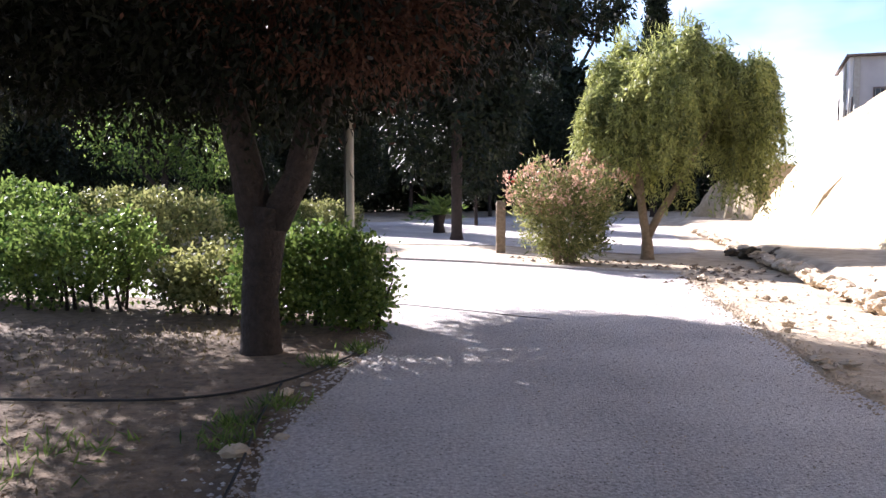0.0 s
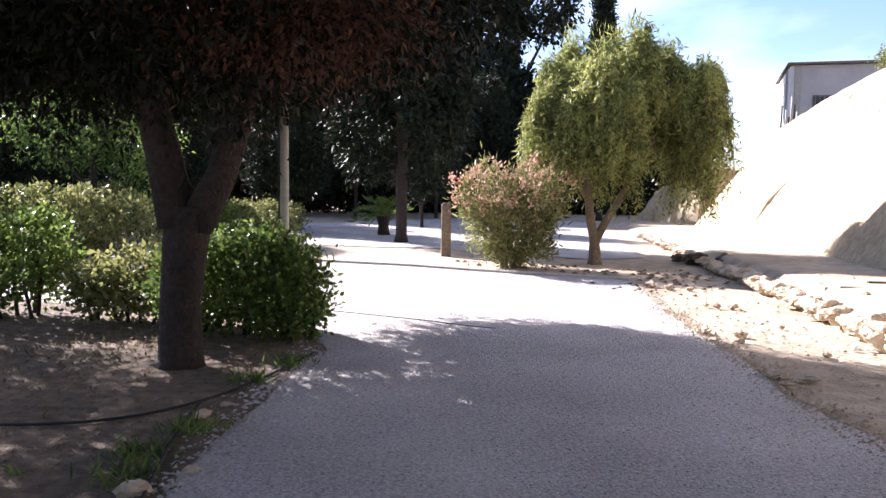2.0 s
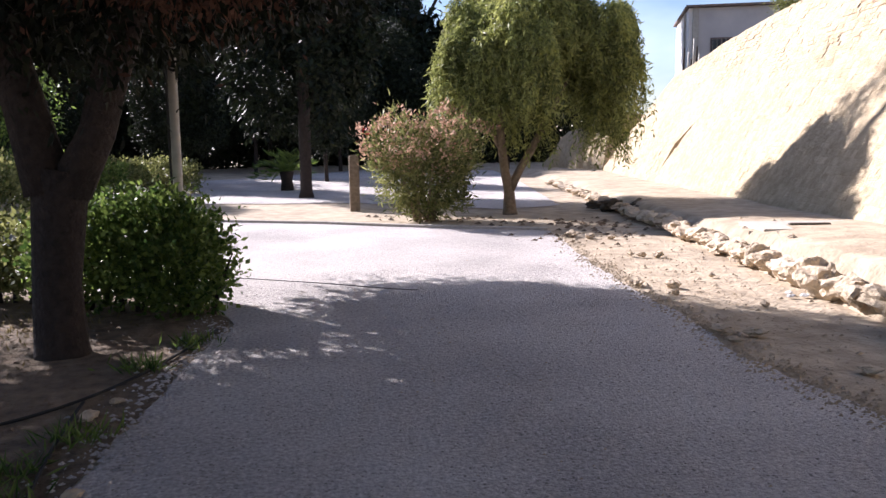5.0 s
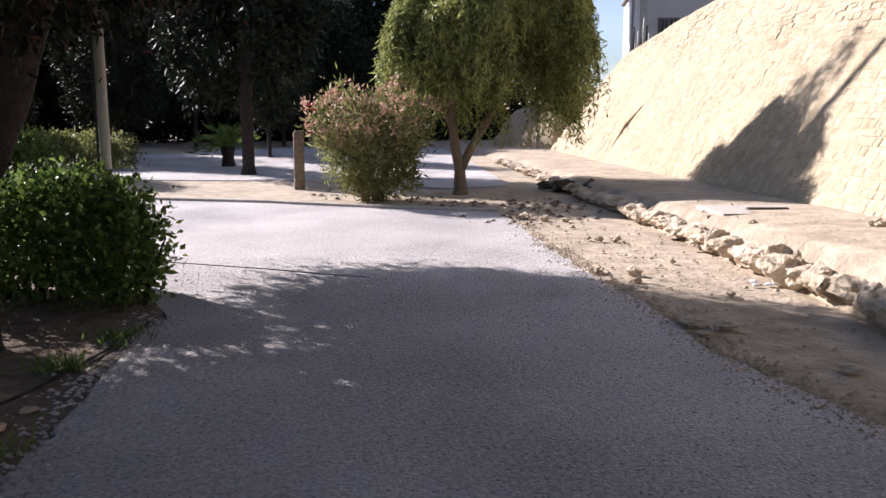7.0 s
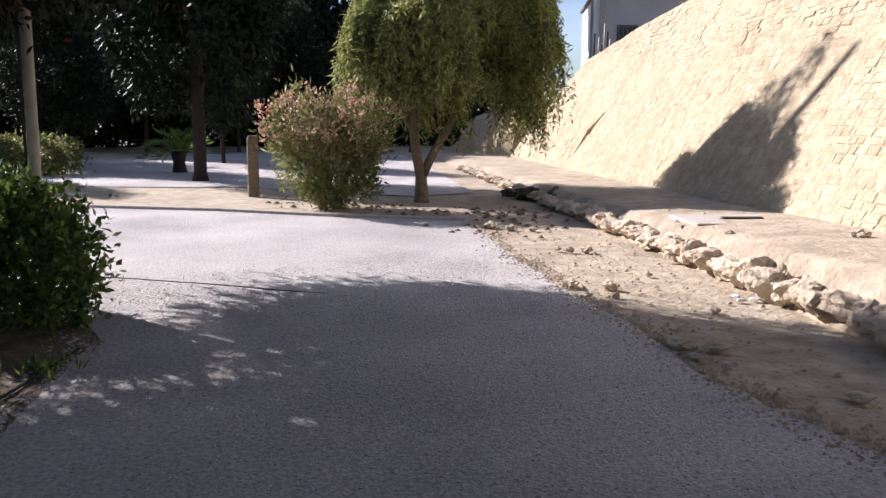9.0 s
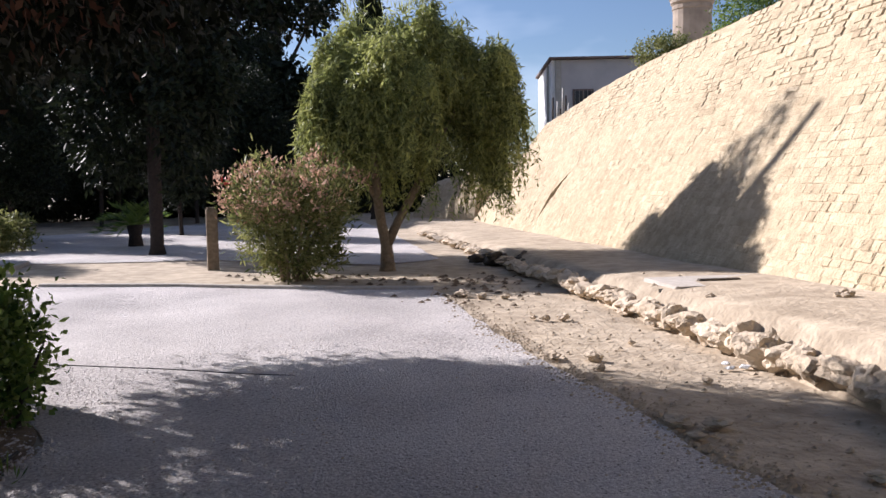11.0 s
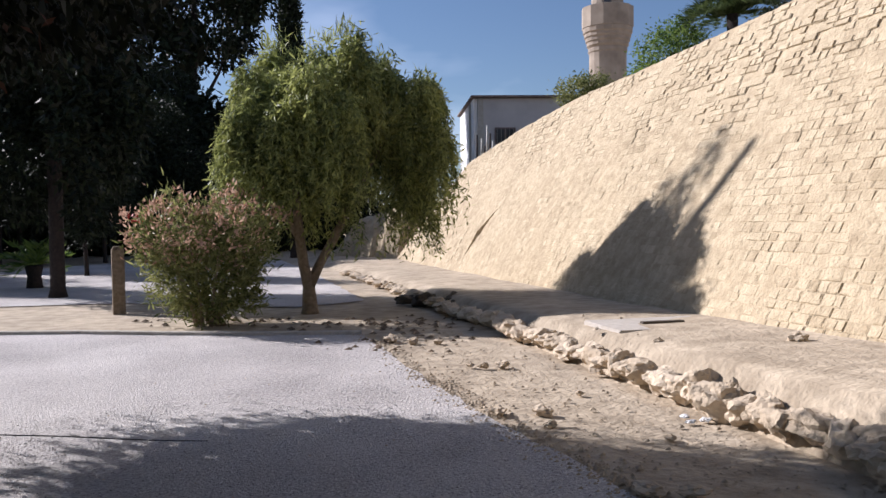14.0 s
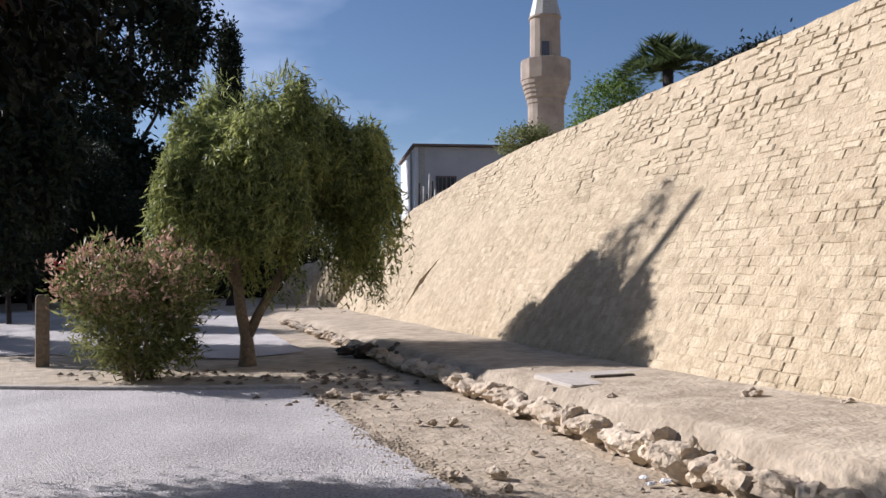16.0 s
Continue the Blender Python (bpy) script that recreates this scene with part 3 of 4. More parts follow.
for i, (x, y, h) in enumerate(((-4.25, 9.9, 0.95), (-5.6, 10.6, 0.95), (-6.9, 11.2, 1.0), (-8.6, 11.9, 1.05))):
    shrub("hedge", (x, y, 0), [((0, 0, h * 0.6), (0.95, 0.5, h * 0.42)), ((0.4, 0.1, h * 0.8), (0.5, 0.4, h * 0.3)), ((-0.4, 0, h * 0.5), (0.7, 0.5, h * 0.4))],
          LEAF_HEDGE, "leafy green hedge with bare stems below", 43 + i, 400, "hedges")
for i, (x, y, h) in enumerate(((-5.6, 15.6, 1.3), (-8.0, 15.2, 1.5), (-10.6, 15.8, 1.7), (-5.2, 21.5, 1.1), (-8.5, 23.5, 1.5), (-12.5, 19.0, 2.2), (-3.9, 25.2, 0.9))):
    shrub("shrub", (x, y, 0), [((0, 0, h * 0.5), (1.3, 0.9, h * 0.5)), ((-0.7, 0.2, h * 0.6), (0.9, 0.8, h * 0.4)), ((0.8, 0, h * 0.45), (0.8, 0.7, h * 0.45))],
          (LEAF_OLIVE, LEAF_HEDGE)[i % 2], "loose sunlit green shrub behind the hedges", 53 + i, 520, "shrubs", (0.1, 0.055), "shrub")


def palm(name, base, trunk_h, fronds, length, label, seed, leaf=LEAF_HEDGE):
    rng = np.random.default_rng(seed)
    t = thing(name, base, label, "palm")
    hang("trunk", mesh_of("trunk", *tube([(0, 0, -0.1), (0, 0, trunk_h * 0.5), (0, 0, trunk_h)], [0.2, 0.16, 0.2], 10, 0.12, rng), BARK, True), t)
    for k in range(fronds):
        a, up = k * 2.4, rng.uniform(0.1, 1.3)
        s = np.linspace(0, 1, 26)[:, None]
        way = np.array([math.cos(a) * math.cos(up), math.sin(a) * math.cos(up), math.sin(up)])
        line = np.array([0, 0, trunk_h]) + way * length * s + np.array([0, 0, -0.45 * length]) * s ** 2.2
        side = np.array([-math.sin(a), math.cos(a), 0.0])
        tip = (1.1 - s) * 0.45 * length
        pos = np.concatenate([line, line])
        ax = np.concatenate([way + side * 1.2 + 0 * s, way - side * 1.2 + 0 * s])
        hang("frond", leaves_mesh("frond", pos, ax, 0.32 * length, 0.035 * length, leaf, rng), t)
    return t


palm("small_palm", (-0.12, 25.6, 0), 0.55, 13, 1.0, "small young palm with arching green fronds", 61)
palm("palm", (21.9, 25.4, 3.3), 5.2, 40, 1.75, "date palm with a full crown behind the rampart", 62, LEAF_PALM)
tree("rampart_tree", (20.3, 26.6, 3.3), [stem(4, 0.15)], [((0, 0, 4.0), (1.1, 1.1, 1.0)), ((-0.6, 0.4, 3.2), (0.9, 0.9, 0.8)), ((0.5, 0, 4.6), (0.7, 0.7, 0.6))], LEAF_HEDGE, BARK,
     "rounded green tree behind the rampart", 63, clumps=500, per=12, spread=0.16, size=(0.13, 0.06))
for i, (x, y, z, r) in enumerate(((16.9, 17.0, 3.9, 0.8), (18.2, 18.8, 3.7, 0.8), (19.2, 20.4, 3.6, 0.7), (18.8, 29.8, 3.2, 1.0), (19.9, 29.2, 3.2, 0.8))):
    top = (6.85, 7.15, 7.35, 6.9, 6.5)[i] - z
    tree("rampart_bush", (x, y, z), [stem(top * 0.8, 0.08)], [((0, 0, top - r * 0.6), (r, r, r * 0.6)), ((0.4, -0.3, top - r), (r, r, r * 0.6))], (LEAF_DARK, LEAF_OLIVE)[i > 2], BARK,
         "low dark bush on the rampart top", 70 + i, clumps=600, per=12, spread=0.14, size=(0.12, 0.05), group="bushes on the rampart", category="bush")


def far_wood():
    rng = np.random.default_rng(99)
    blobs = []
    for k in range(34):
        x = -48 + 1.9 * k
        y = 47 - 0.010 * (x - 5) ** 2 + rng.uniform(-1.5, 1.5)
        blobs.append(((x, y, 1.6), (2.2, 1.5, 2.0)))
        blobs.append(((x + rng.uniform(-1, 1), y + 1, 5.5 + rng.uniform(-1.5, 1.0)), (2.4, 1.6, 2.8)))
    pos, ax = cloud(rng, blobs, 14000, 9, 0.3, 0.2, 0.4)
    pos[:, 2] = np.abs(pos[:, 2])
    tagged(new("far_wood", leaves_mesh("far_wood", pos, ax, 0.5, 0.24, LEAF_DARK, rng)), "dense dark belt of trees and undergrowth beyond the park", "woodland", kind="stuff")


far_wood()


# ---- lamp post, house, minaret ----
def lamp_post():
    t = thing("pole", (-1.06, 9.55, 0), "plain grey round steel pole behind the hedge", "pole")
    hang("shaft", mesh_of("shaft", *tube([(0, 0, -0.1), (0, 0, 1.4), (0, 0, 4.2)], [0.045, 0.045, 0.04], 14), METAL, True), t)
    bm = bmesh.new()
    box(bm, (0.2, 0.2, 0.015), (0, 0, 0.012), 0.003)
    part("base_plate", bm, METAL, t)
    hang("conduit", mesh_of("conduit", *tube([(-0.055, -0.03, 0), (-0.055, -0.03, 3.9)], [0.012, 0.012], 8), RUBBER, True), t, "black cable conduit")


lamp_post()


def wooden_post():
    t = thing("post", (1.28, 18.45, 0), "short square weathered wooden post beside the bush", "post")
    bm = bmesh.new()
    box(bm, (0.2, 0.2, 1.2), (0, 0, 0.5), 0.012)
    part("shaft", bm, PALEBARK, t)
    bm = bmesh.new()
    box(bm, (0.17, 0.17, 0.03), (0, 0, 1.115), 0.012)
    part("top", bm, PALEBARK, t, "weathered sawn top")


wooden_post()


def house():
    a = Vector((18.9, 38.9, 0))
    m = Matrix.Translation(a) @ Matrix.Rotation(math.atan2(-0.36, 0.93), 4, "Z")
    t = thing("house", a, "plain flat-roofed house on the rampart, white walls and one greyed for shade", "house")
    def piece(name, size, centre, mat, parent, label="", bevel=0.01):
        bm = bmesh.new()
        box(bm, size, centre, bevel)
        ob = part(name, bm, mat, parent, label)
        if parent is t:
            ob.matrix_local = Matrix.Translation(-a) @ m
        return ob
    # shadow-side wall: its shade is painted in as grey
    piece("wall", (10.0, 0.25, 5.6), (5.1, 0.125, 4.5), SHADEDWALL, t, "house wall on the shadow side, its shade put into a grey colour")
    piece("wall", (0.25, 7.0, 5.6), (-0.03, 3.55, 4.5), WHITE, t, "white rendered wall")
    piece("wall", (10.0, 0.25, 5.6), (5.1, 7.1, 4.5), WHITE, t)
    piece("wall", (0.25, 6.7, 5.6), (10.2, 3.6, 4.5), WHITE, t)
    piece("roof", (10.7, 7.6, 0.1), (5.05, 3.5, 7.36), ROOF, t, "thin brown roof edge")
    piece("corner_post", (0.28, 0.12, 5.6), (0.16, -0.065, 4.5), METAL, t)
    piece("drainpipe", (0.1, 0.1, 5.4), (-0.22, 1.2, 4.5), METAL, t)
    w = piece("window", (1.0, 0.08, 0.8), (1.35, -0.04, 5.5), ROOF, t, "small dark barred window")
    for k in (-0.25, 0.25):
        piece("pane", (0.4, 0.03, 0.62), (1.35 + k, -0.095, 5.5), GLASS, w)
    for k in range(5):
        piece("bar", (0.02, 0.02, 0.7), (0.95 + 0.2 * k, -0.13, 5.5), METAL, w)


house()


def fence():
    t = thing("fence", (11.6, 27.0, 2.3), "broken row of thin fence posts at the wall end", "fence")
    for k in range(7):
        y = 26.4 + 0.26 * k
        z = top_z(y)
        x = foot_x(y) + BATTER * (z - 0.35) + 0.4
        h = 0.45 + 0.3 * ((k * 7) % 3)
        hang("post", mesh_of("post", *tube([(x - 11.6, y - 27, z - 2.5), (x - 11.58, y - 27, z - 2.3 + h)], [0.035, 0.03], 7), (METAL, BARK)[k % 2], True), t)


fence()


def ring_stack(levels, sides):
    verts, faces = [], []
    for r, z in levels:
        for k in range(sides):
            a = 2 * math.pi * (k + 0.5) / sides
            verts.append((r * math.cos(a), r * math.sin(a), z))
    for i in range(len(levels) - 1):
        for k in range(sides):
            a, b = i * sides + k, i * sides + (k + 1) % sides
            faces.append((a, b, b + sides, a + sides))
    faces += [tuple(range(sides))[::-1], tuple(range((len(levels) - 1) * sides, len(levels) * sides))]
    return verts, faces


def minaret():
    t = thing("minaret", (42.2, 60.05, 0), "slender round stone minaret with a balcony and pointed cap", "minaret")
    hang("shaft", mesh_of("shaft", *ring_stack([(1.9, 0), (1.55, 8), (1.53, 15.0), (1.6, 15.1), (1.6, 15.35), (1.55, 15.4)], 20), MINARET), t)
    lev = [(1.55, 15.4)]
    for k in range(4):
        lev += [(1.62 + 0.1 * k, 15.5 + 0.35 * k), (1.72 + 0.1 * k, 15.6 + 0.35 * k)]
    hang("corbel", mesh_of("corbel", *ring_stack(lev + [(2.05, 17.0)], 20), MINARET), t)
    b = hang("balcony", mesh_of("balcony", *ring_stack([(2.05, 17.0), (2.12, 17.05), (2.12, 18.7), (1.98, 18.75), (1.95, 17.4)], 12), MINARET), t)
    hang("upper_shaft", mesh_of("upper_shaft", *ring_stack([(1.32, 17.2), (1.26, 22.2), (1.38, 22.3), (1.36, 22.45)], 16), MINARET), t)
    hang("cap", mesh_of("cap", *ring_stack([(1.36, 22.45), (0.7, 25.2), (0.12, 27.4), (0.05, 28.0)], 12), METAL), t, "grey pointed cap")
    bm = bmesh.new()
    box(bm, (0.62, 0.3, 1.25), (0, 0, 0), 0.02)
    d = part("doorway", bm, GLASS, t, "dark doorway")
    d.matrix_local = Matrix.Translation((-0.75, -1.04, 19.45)) @ Matrix.Rotation(radians(-36), 4, "Z")


minaret()


# ---- slab, stones, hose, small things ----
def concrete_slab():
    t = thing("concrete_slab", (6.3, 10.6, terrace_z(10.6) - 0.035), "pale flat concrete slab with a slot below the wall", "slab")
    t.rotation_euler = (0.0, 0.0, radians(-12))
    bm = bmesh.new()
    box(bm, (1.35, 0.95, 0.08), (0, 0, -0.01), 0.012)
    part("slab", bm, CONCRETE, t)
    bm = bmesh.new()
    box(bm, (0.5, 0.09, 0.035), (0.03, -0.05, 0.04), 0.008)
    part("cover", bm, DARKROCK, t, "dark iron bar cover")


concrete_slab()


def rock_mesh(name, seed, mat, flat=0.75):
    rng = random.Random(seed)
    bm = bmesh.new()
    bmesh.ops.create_icosphere(bm, subdivisions=3, radius=0.5)
    off = Vector((rng.uniform(0, 50), rng.uniform(0, 50), 0))
    for v in bm.verts:
        n = noise.noise(v.co * 2.2 + off) + 0.6 * noise.noise(v.co * 5 + off)
        v.co *= 1 + 0.55 * n + 0.12 * noise.noise(v.co * 11 + off)
        v.co.z *= flat
    me = bpy.data.meshes.new(name)
    bm.to_mesh(me)
    bm.free()
    me.materials.append(mat)
    return me


ROCKS = [rock_mesh("stone", k, ROCK) for k in range(7)]
PEBBLES = [rock_mesh("loose_stone", 20 + k, ROCK, 0.6) for k in range(4)]
CLODS = [rock_mesh("clod", 50 + k, DIRT, 0.35) for k in range(3)]
DARKS = [rock_mesh("dark_stone", 40 + k, DARKROCK, 0.7) for k in range(3)]


def stone_row():
    rng = random.Random(8)
    t = thing("stone_edging", (5.0, 9.0, 0), "rough row of weathered stones edging the earth bank", "stone edging")
    y, k = 4.6, 0
    while y < 26:
        w = rng.uniform(0.12, 0.34) * (1 if y < 15 else 1.3)
        h = terrace_z(y) * rng.uniform(0.6, 0.95) + 0.05
        if 12.3 < y < 13.3:
            h += 0.14
            w += 0.12
        ob = hang("stone", ROCKS[k % 7], t)
        ob.location = (row_x(y) - 5.0 + rng.uniform(-0.07, 0.07), y - 9.0, h * 0.36)
        ob.scale = (rng.uniform(0.2, 0.34), w * 1.35, h * rng.uniform(0.62, 0.9))
        ob.rotation_euler = (rng.uniform(-0.25, 0.25), rng.uniform(-0.3, 0.3), rng.uniform(-0.5, 0.5))
        y += w * 0.82
        k += 1
    return t


stone_row()


def loose(x, y, z, s, mesh, label, name="loose_stone", turn=0.0):
    ob = new(name, mesh)
    ob.location, ob.scale, ob.rotation_euler = (x, y, z + 0.17 * s), (s, s * 0.8, s * 0.8), (0, 0, turn)
    return tagged(ob, label, "stone", "loose stones")


rng_loose = random.Random(4)
for x, y, s in ((3.64, 8.73, 0.16), (3.5, 8.4, 0.1), (4.39, 10.69, 0.15), (4.2, 10.75, 0.12), (4.11, 10.87, 0.1), (4.23, 12.65, 0.16), (4.05, 12.9, 0.2), (4.5, 12.5, 0.12), (3.34, 8.9, 0.16), (4.3, 9.2, 0.08), (4.0, 7.7, 0.09), (-1.12, 5.84, 0.11), (-1.02, 6.1, 0.08), (-1.15, 4.5, 0.16), (-0.95, 4.8, 0.09)):
    loose(x, y, 0, s, PEBBLES[rng_loose.randrange(4)], "small loose weathered stone lying on the earth", turn=rng_loose.uniform(0, 6))
for x, y, s in ((3.15, 6.86, 0.2), (3.35, 6.75, 0.18), (3.1, 6.6, 0.12), (3.5, 5.7, 0.15)):
    loose(x, y, 0, s, CLODS[rng_loose.randrange(3)], "dark clod of earth at the path edge", "clod", rng_loose.uniform(0, 6))
loose(6.2, 8.62, terrace_z(8.62) - 0.02, 0.2, PEBBLES[1], "single pale stone lying on the earth bank")
loose(6.5, 7.9, terrace_z(7.9) - 0.02, 0.12, PEBBLES[2], "single pale stone lying on the earth bank")
for k, (dx, dy, s) in enumerate(((0, 0, 0.42), (0.35, -0.4, 0.38), (-0.25, 0.4, 0.32), (0.2, -0.8, 0.26), (0.5, -0.1, 0.36), (0.1, 0.7, 0.24))):
    loose(6.15 + dx, 16.6 + dy, 0.04, s, DARKS[k % 3], "dark boulder in a heap at the earth bank", "boulder", k * 1.3)
for k in range(6):
    loose(4.55 + rng_loose.uniform(-0.12, 0.2), 8.05 + rng_loose.uniform(-0.15, 0.15), 0, 0.07, rock_mesh("scrap", 60 + k, LITTER, 0.5), "white scrap of litter by the stones", "litter", k)


def cable(name, pts, r, label, mat=RUBBER, category="hose"):
    cu = bpy.data.curves.new(name, "CURVE")
    cu.dimensions, cu.bevel_depth, cu.bevel_resolution = "3D", r, 2
    sp = cu.splines.new("NURBS")
    sp.points.add(len(pts) - 1)
    for p, q in zip(sp.points, pts):
        p.co = (*q, 1)
    sp.use_endpoint_u, sp.order_u = True, 3
    cu.materials.append(mat)
    return tagged(new(name, cu), label, category)


cable("hose", [(-6, 5.9, 0.02), (-4, 5.75, 0.02), (-2.6, 5.6, 0.025), (-1.7, 5.65, 0.02), (-1.2, 6.1, 0.025), (-0.85, 6.9, 0.02), (-0.6, 7.8, 0.02)], 0.010, "thin black irrigation hose lying along the bed")
cable("hose", [(-1.0, 3.2, 0.02), (-1.05, 4.2, 0.03), (-1.15, 5.0, 0.02), (-1.2, 5.7, 0.02), (-1.2, 6.1, 0.025)], 0.009, "thin black irrigation hose lying along the bed")
cable("cable", [(-1.1, 10.6, 0.009), (-0.62, 10.35, 0.009), (0.0, 9.95, 0.009), (0.32, 9.75, 0.009), (0.9, 9.3, 0.007), (1.2, 9.15, 0.004)], 0.004, "thin dark cable lying across the gravel", category="cable")


def kerb(name, pts, w, h, label):
    verts, faces = [], []
    for i, (x, y) in enumerate(pts):
        a, b = pts[max(i - 1, 0)], pts[min(i + 1, len(pts) - 1)]
        d = Vector((b[0] - a[0], b[1] - a[1])).normalized()
        for s, z in ((-w, -0.03), (-w, h - 0.008), (-w + 0.01, h), (w - 0.01, h), (w, h - 0.008), (w, -0.03)):
            verts.append((x - d.y * s, y + d.x * s, z))
    for i in range(len(pts) - 1):
        for k in range(5):
            a = 6 * i + k
            faces.append((a, a + 1, a + 7, a + 6))
    faces += [tuple(range(6))[::-1], tuple(range(6 * len(pts) - 6, 6 * len(pts)))]
    return tagged(new(name, mesh_of(name, verts, faces, CONCRETE)), label, "kerb", kind="structure")


kerb("kerb_1", [(3.95, 13.75), (2.6, 14.45), (1.63, 15.05), (0.6, 15.8), (-1.44, 16.8)], 0.05, 0.05, "low earthy concrete kerb between gravel and bed")
kerb("kerb_2", [(-9, 20.9), (-3.1, 18.7), (-2.3, 20.2), (-2.2, 21.3)], 0.09, 0.07, "raised pale concrete kerb of the side path")


def tufts(name, spots, n, length, label, seed, mat=GRASS):
    rng = np.random.default_rng(seed)
    c = np.array(spots)[rng.integers(len(spots), size=n)]
    pos = np.zeros((n, 3))
    pos[:, :2] = c[:, :2] + rng.normal(size=(n, 2)) * c[:, 2:3]
    pos[:, 2] = 0.005
    ax = rng.normal(size=(n, 3)) * 0.5
    ax[:, 2] = rng.uniform(0.2, 1.0, n)
    return tagged(new(name, leaves_mesh(name, pos, ax, length, 0.012, mat, rng)), label, "grass", kind="stuff")


tufts("weeds", [(-1.25, 4.75, 0.1), (-1.3, 5.1, 0.08), (-2.4, 3.9, 0.2), (-2.1, 4.6, 0.2), (-1.1, 5.5, 0.08), (-1.0, 6.8, 0.08), (-0.75, 7.4, 0.08)], 750, 0.11, "sparse green weeds along the path edge", 81, LEAF_HEDGE)
tufts("dry_grass", [(-2.8, 7.6, 0.6), (-3.6, 6.5, 0.7), (-2.2, 8.3, 0.4), (-4.6, 7.6, 0.8), (-3.2, 4.6, 0.6)], 1500, 0.06, "dry straw and dead grass on the bed", 82)


def scatter(name, region, n, size, mat, label, seed, z=0.006):
    """Many small chips on a stretch of ground: x0, x1, y0, y1."""
    rng = np.random.default_rng(seed)
    verts, faces = [], []
    tet = np.array([(1, 0, 0), (-0.5, 0.87, 0), (-0.5, -0.87, 0), (0.1, 0.1, 0.4)])
    for k in range(n):
        s = size * rng.uniform(0.3, 1.4)
        a = rng.uniform(0, 6.28)
        c, q = math.cos(a), math.sin(a)
        x, y = rng.uniform(region[0], region[1]), region[2] + (region[3] - region[2]) * rng.random() ** 1.6
        o = len(verts)
        for p in tet:
            verts.append((x + s * (c * p[0] - q * p[1]), y + s * (q * p[0] + c * p[1]), z + s * p[2]))
        faces += [(o, o + 1, o + 3), (o + 1, o + 2, o + 3), (o + 2, o, o + 3)]
    return tagged(new(name, mesh_of(name, verts, faces, mat)), label, "gravel", kind="stuff")


scatter("gravel_chips", (-0.85, 2.95, 2.2, 10.5), 18000, 0.009, CHIP, "loose pale gravel chips on the path", 91)
def edge_chips(name, line, n, spread, size, mat, label, seed):
    rng = np.random.default_rng(seed)
    verts, faces = [], []
    for k in range(n):
        i = rng.integers(len(line) - 1)
        f = rng.random()
        x = line[i][0] * (1 - f) + line[i + 1][0] * f + rng.normal() * spread
        y = line[i][1] * (1 - f) + line[i + 1][1] * f + rng.normal() * spread
        s, a, o = size * rng.uniform(0.3, 1.5), rng.uniform(0, 6.28), len(verts)
        for q in range(5):
            b = a + q * 1.257
            verts.append((x + s * math.cos(b), y + s * rng.uniform(0.5, 1.0) * math.sin(b), 0.0))
        verts.append((x + 0.2 * s, y, 0.006 + s * 0.45))
        faces += [(o + q, o + (q + 1) % 5, o + 5) for q in range(5)]
    return tagged(new(name, mesh_of(name, verts, faces, mat)), label, "gravel", kind="stuff")


edge_chips("bank_stones", [(5.2, 7.0), (5.6, 10.0), (6.2, 13.0)], 10, 0.3, 0.05, ROCK, "few small stones on the earth bank", 97).location.z = 0.33
edge_chips("path_pebbles", [(0.4, 2.5), (1.4, 5.0), (1.2, 8.0), (2.4, 12.5)], 260, 0.7, 0.011, ROCK, "dark pebbles scattered on the gravel", 98)
edge_chips("earth_debris", [(3.6, 5.5), (3.9, 8.0), (4.3, 11.0), (4.7, 13.5), (3.0, 16.2)], 200, 0.35, 0.024, DIRT, "broken clods on the dry earth", 99)
edge_chips("dark_twigs", [(3.7, 12.6), (4.6, 13.4), (5.2, 14.6), (3.4, 15.2), (1.4, 17.2)], 160, 0.4, 0.05, BED, "dark leaf litter below the trees", 100)
edge_chips("edge_gravel", [(-1.0, 3.0), (-0.95, 3.9), (-1.02, 4.7), (-0.84, 6.0), (-0.74, 6.9), (-0.5, 8.0)], 1100, 0.13, 0.022, GRAVEL, "loose pale stones along the path edge", 95)
edge_chips("edge_earth", [(3.05, 3.5), (3.0, 5.1), (2.97, 6.2), (3.14, 7.35), (3.29, 9.1), (3.48, 10.7), (3.97, 13.7)], 1500, 0.1, 0.018, DIRT, "loose earth and chips along the path edge", 96)
scatter("earth_clods", (3.0, 4.5, 4.5, 15), 2400, 0.011, DIRT, "small clods and stones on the dry earth", 92, -0.01)
scatter("leaf_litter", (-5.5, -0.95, 3.0, 9.2), 3500, 0.022, BED, "fallen leaves and chips on the planting bed", 93)


# ---- worn ribs of the rampart wall ----
def rib(y, z0, z1, out, width, lean=0.0):
    verts = []
    for z, o, y in ((z0, out * 0.3, y), ((z0 + z1) / 2, out, y - lean * 0.4), (z1, 0.03, y - lean)):
        for dy, f in ((-width, 0.0), (-width * 0.8, 1.0), (width, 0.5), (width * 2.4, 0.0)):
            verts.append(wall_point(y + dy, z, o * f - 0.02))
    faces = [(4 * i + k, 4 * i + k + 1, 4 * i + k + 5, 4 * i + k + 4) for i in range(2) for k in range(3)]
    hang("rib", mesh_of("rib", verts, faces, MORTAR), core)


rib(22.7, 0.55, 1.75, 0.1, 0.12, 0.9)


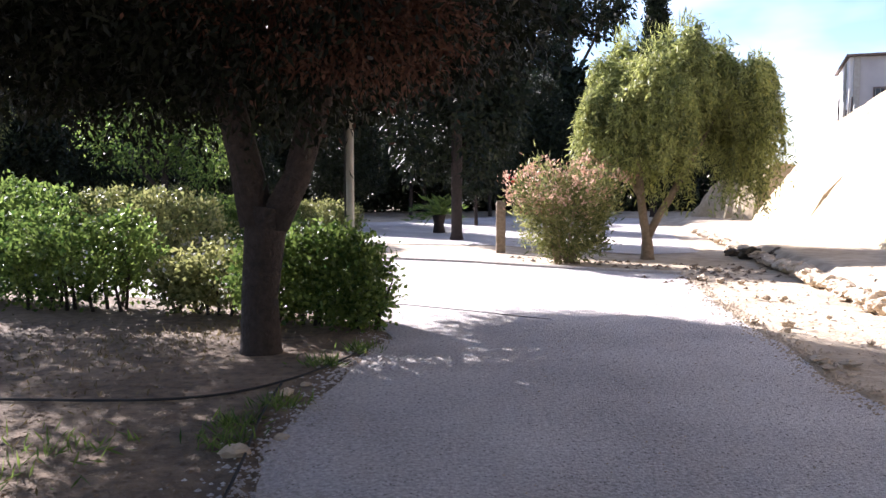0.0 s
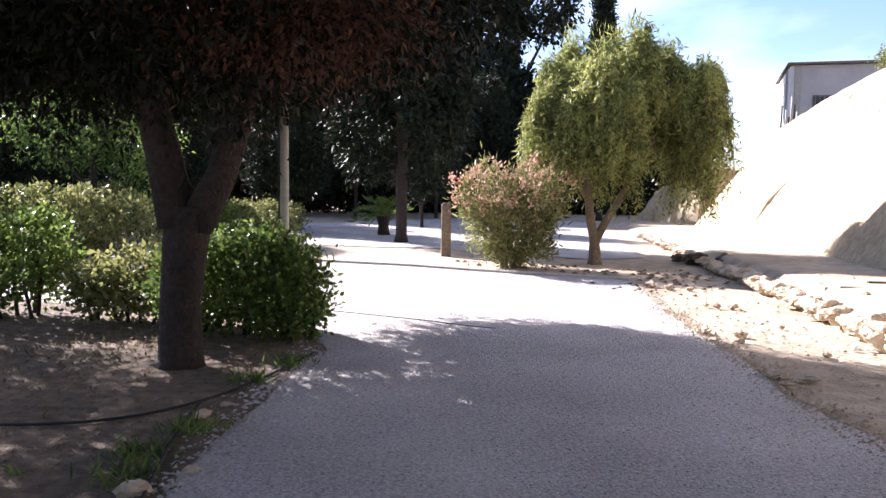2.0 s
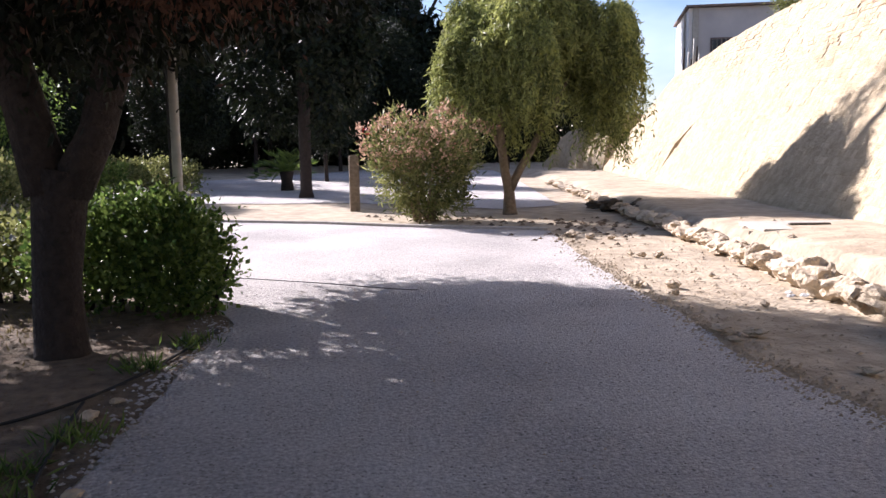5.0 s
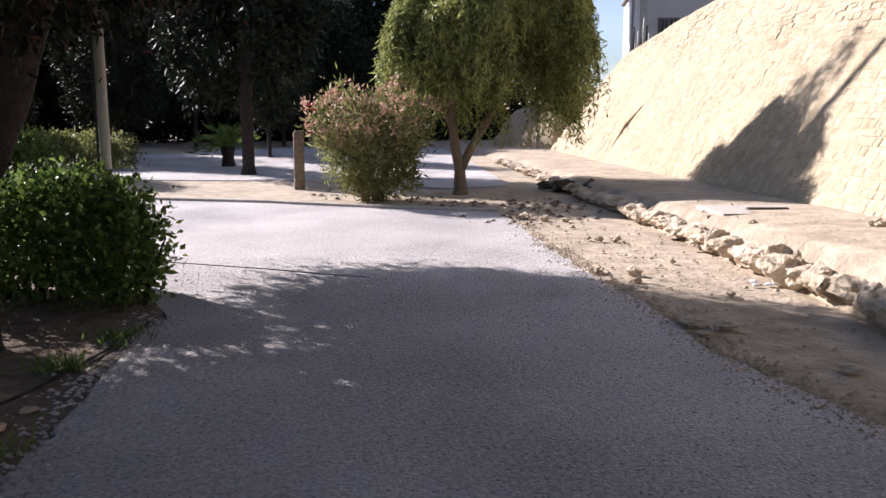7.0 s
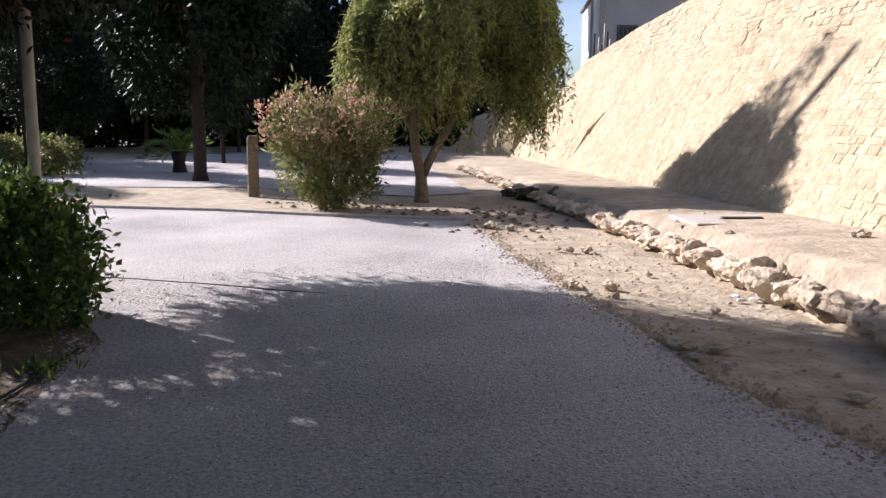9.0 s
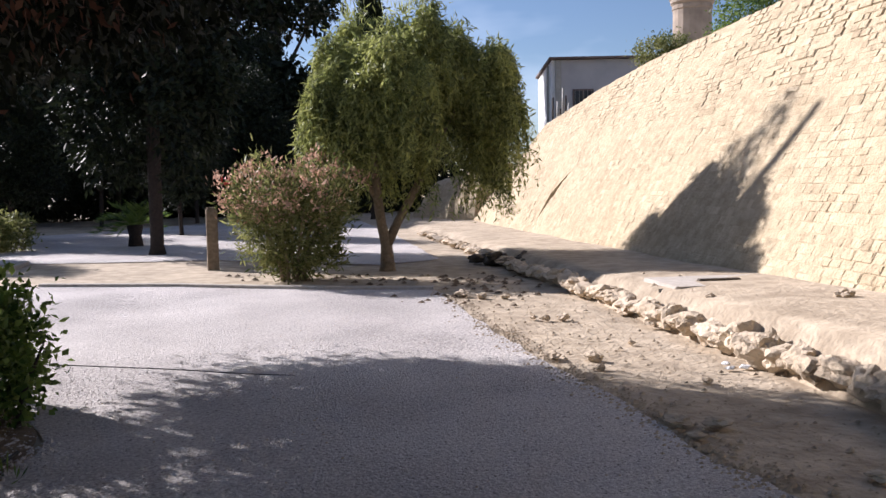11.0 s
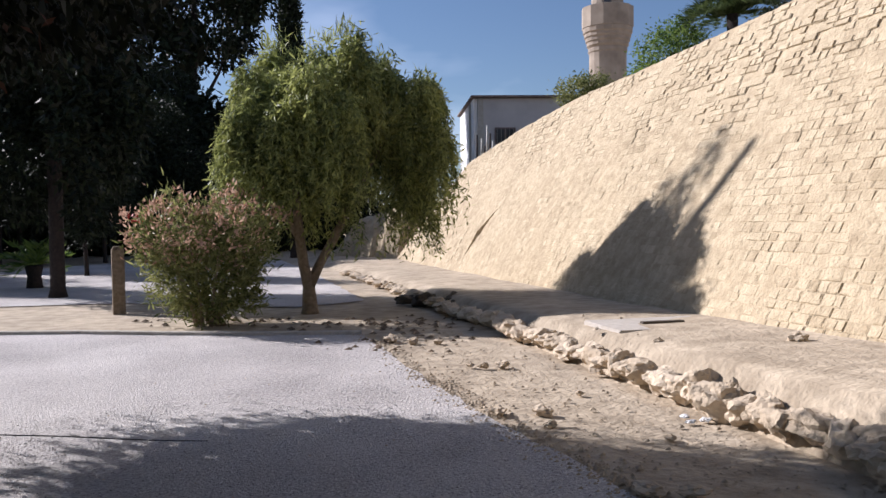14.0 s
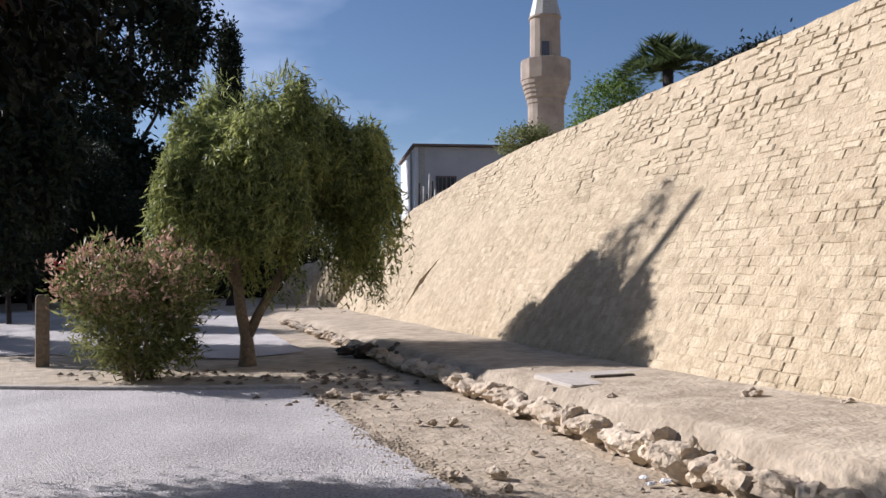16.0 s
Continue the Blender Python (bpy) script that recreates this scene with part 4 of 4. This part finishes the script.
def far_flank():
    """Lower worn stretch of wall beyond the corner."""
    rng = random.Random(12)
    a, b = Vector((11.9, 32.2, 0)), Vector((10.7, 36.5, 0))
    verts, faces, n, m = [], [], 24, 7
    for i in range(n):
        f = i / (n - 1)
        p = a.lerp(b, f)
        top = (2.3 - 0.9 * f) * min(1.0, 0.55 + 3 * (1 - f)) + 0.15 * noise.noise(Vector((f * 6, 2, 0)))
        cleft = 0.3 if i in (8, 17) else 0.0
        for k in range(m):
            g = k / (m - 1)
            bulge = 0.9 * g ** 1.4 + cleft * (1 - g)
            verts.append((p.x + bulge + 0.05 * rng.uniform(-1, 1), p.y - 0.3 * bulge + 0.05 * rng.uniform(-1, 1), -0.2 + (top + 0.2) * math.sin(g * 1.5708)))
        verts.append((p.x + 3.0, p.y, top * 0.9))
        verts.append((p.x + 3.0, p.y, -0.2))
    w = m + 2
    for i in range(n - 1):
        for k in range(w - 1):
            q = i * w + k
            faces.append((q, q + 1, q + w + 1, q + w))
    faces += [tuple(range(w)), tuple(range((n - 1) * w, n * w))[::-1]]
    tagged(new("wall_flank", mesh_of("wall_flank", verts, faces, MORTAR)), "low worn stretch of pale rampart wall beyond the corner", "stone wall", kind="structure")


far_flank()


# ---- blocks of the rampart wall ----
def block_mesh(seed):
    rng = random.Random(seed)
    v = [(-0.5, -0.5, 0), (0.5, -0.5, 0), (0.5, 0.5, 0), (-0.5, 0.5, 0)]
    mid = [(x * rng.uniform(0.84, 0.97), y * rng.uniform(0.78, 0.96), rng.uniform(0.4, 0.7)) for x, y, _ in v]
    top = [(x * rng.uniform(0.78, 0.9), y * rng.uniform(0.7, 0.86), rng.uniform(0.85, 1.1)) for x, y, _ in v]
    faces = [(a, (a + 1) % 4, 4 + (a + 1) % 4, 4 + a) for a in range(4)] + [(4 + a, 4 + (a + 1) % 4, 8 + (a + 1) % 4, 8 + a) for a in range(4)] + [(8, 9, 10, 11)]
    return v + mid + top, faces


BLOCKS = [block_mesh(k) for k in range(12)]
BLOCK_MESHES = [mesh_of("block", v, f, STONE) for v, f in BLOCKS]
SLOPE = math.hypot(1, BATTER)


def wall_blocks():
    rng = random.Random(77)
    u = Vector((0.22, 1, 0)).normalized()
    w = Vector((BATTER, 0, 1)).normalized()
    nrm = u.cross(w).normalized()
    if nrm.x > 0:
        nrm = -nrm
    w = nrm.cross(u).normalized()
    if w.z < 0:
        w = -w
    verts, faces, singles = [], [], 0
    z, row = 0.0, 0
    while z < 4.85:
        h = rng.uniform(0.075, 0.13)
        y = -2.0 + rng.uniform(0, 0.3)
        while y < 31.4:
            ln = rng.uniform(0.1, 0.33)
            yc = y + ln * 0.49
            zc = z + h / 2
            y += ln * 0.978
            if zc + h * 0.3 > top_z(yc) or zc < terrace_z(yc) - 0.15:
                continue
            worn = noise.noise(Vector((yc * 0.45, zc * 0.9, 2.0)))
            high = zc / 4.6
            eroded = min(1.0, max(0.0, (high - 0.52) * 3.0 + 0.7 * worn)) * (1.0 if yc < 15 else 0.6)
            if rng.random() < 0.05 + 0.34 * eroded + 0.5 * min(0.6, max(0.0, (yc - 10.5) / 6)) * (1 - eroded):
                continue
            crisp = min(1.0, max(0.1, (12.5 - yc) / 3.5)) * min(1.0, max(0.25, 0.8 + 0.9 * noise.noise(Vector((yc * 0.8, zc * 1.1, 9.0)))))
            depth = 0.003 + 0.012 * crisp * rng.uniform(0.2, 1.2) + 0.02 * eroded * rng.uniform(0.1, 1.3)
            p = wall_point(yc, zc)
            m = Matrix.Translation(p) @ Matrix((u, w, nrm)).transposed().to_4x4() @ Matrix.Rotation(rng.uniform(-0.06, 0.06), 4, "Z") @ Matrix.Rotation(rng.uniform(-0.04, 0.04), 4, "X") @ Matrix.Diagonal((ln * 0.97, h * SLOPE * 0.96, depth, 1))
            k = rng.randrange(12)
            if 7.5 < yc < 10.3 and 0.3 < zc < 2.1 and singles < 300:
                ob = hang("block", BLOCK_MESHES[k], core)
                ob.matrix_world = m
                singles += 1
            else:
                o = len(verts)
                verts += [m @ Vector(q) for q in BLOCKS[k][0]]
                faces += [tuple(i + o for i in f) for f in BLOCKS[k][1]]
        z += h * 0.985
        row += 1
    me = mesh_of("blocks", verts, faces, STONE)
    tagged(hang("blocks", me, core), kind="stuff")


wall_blocks()
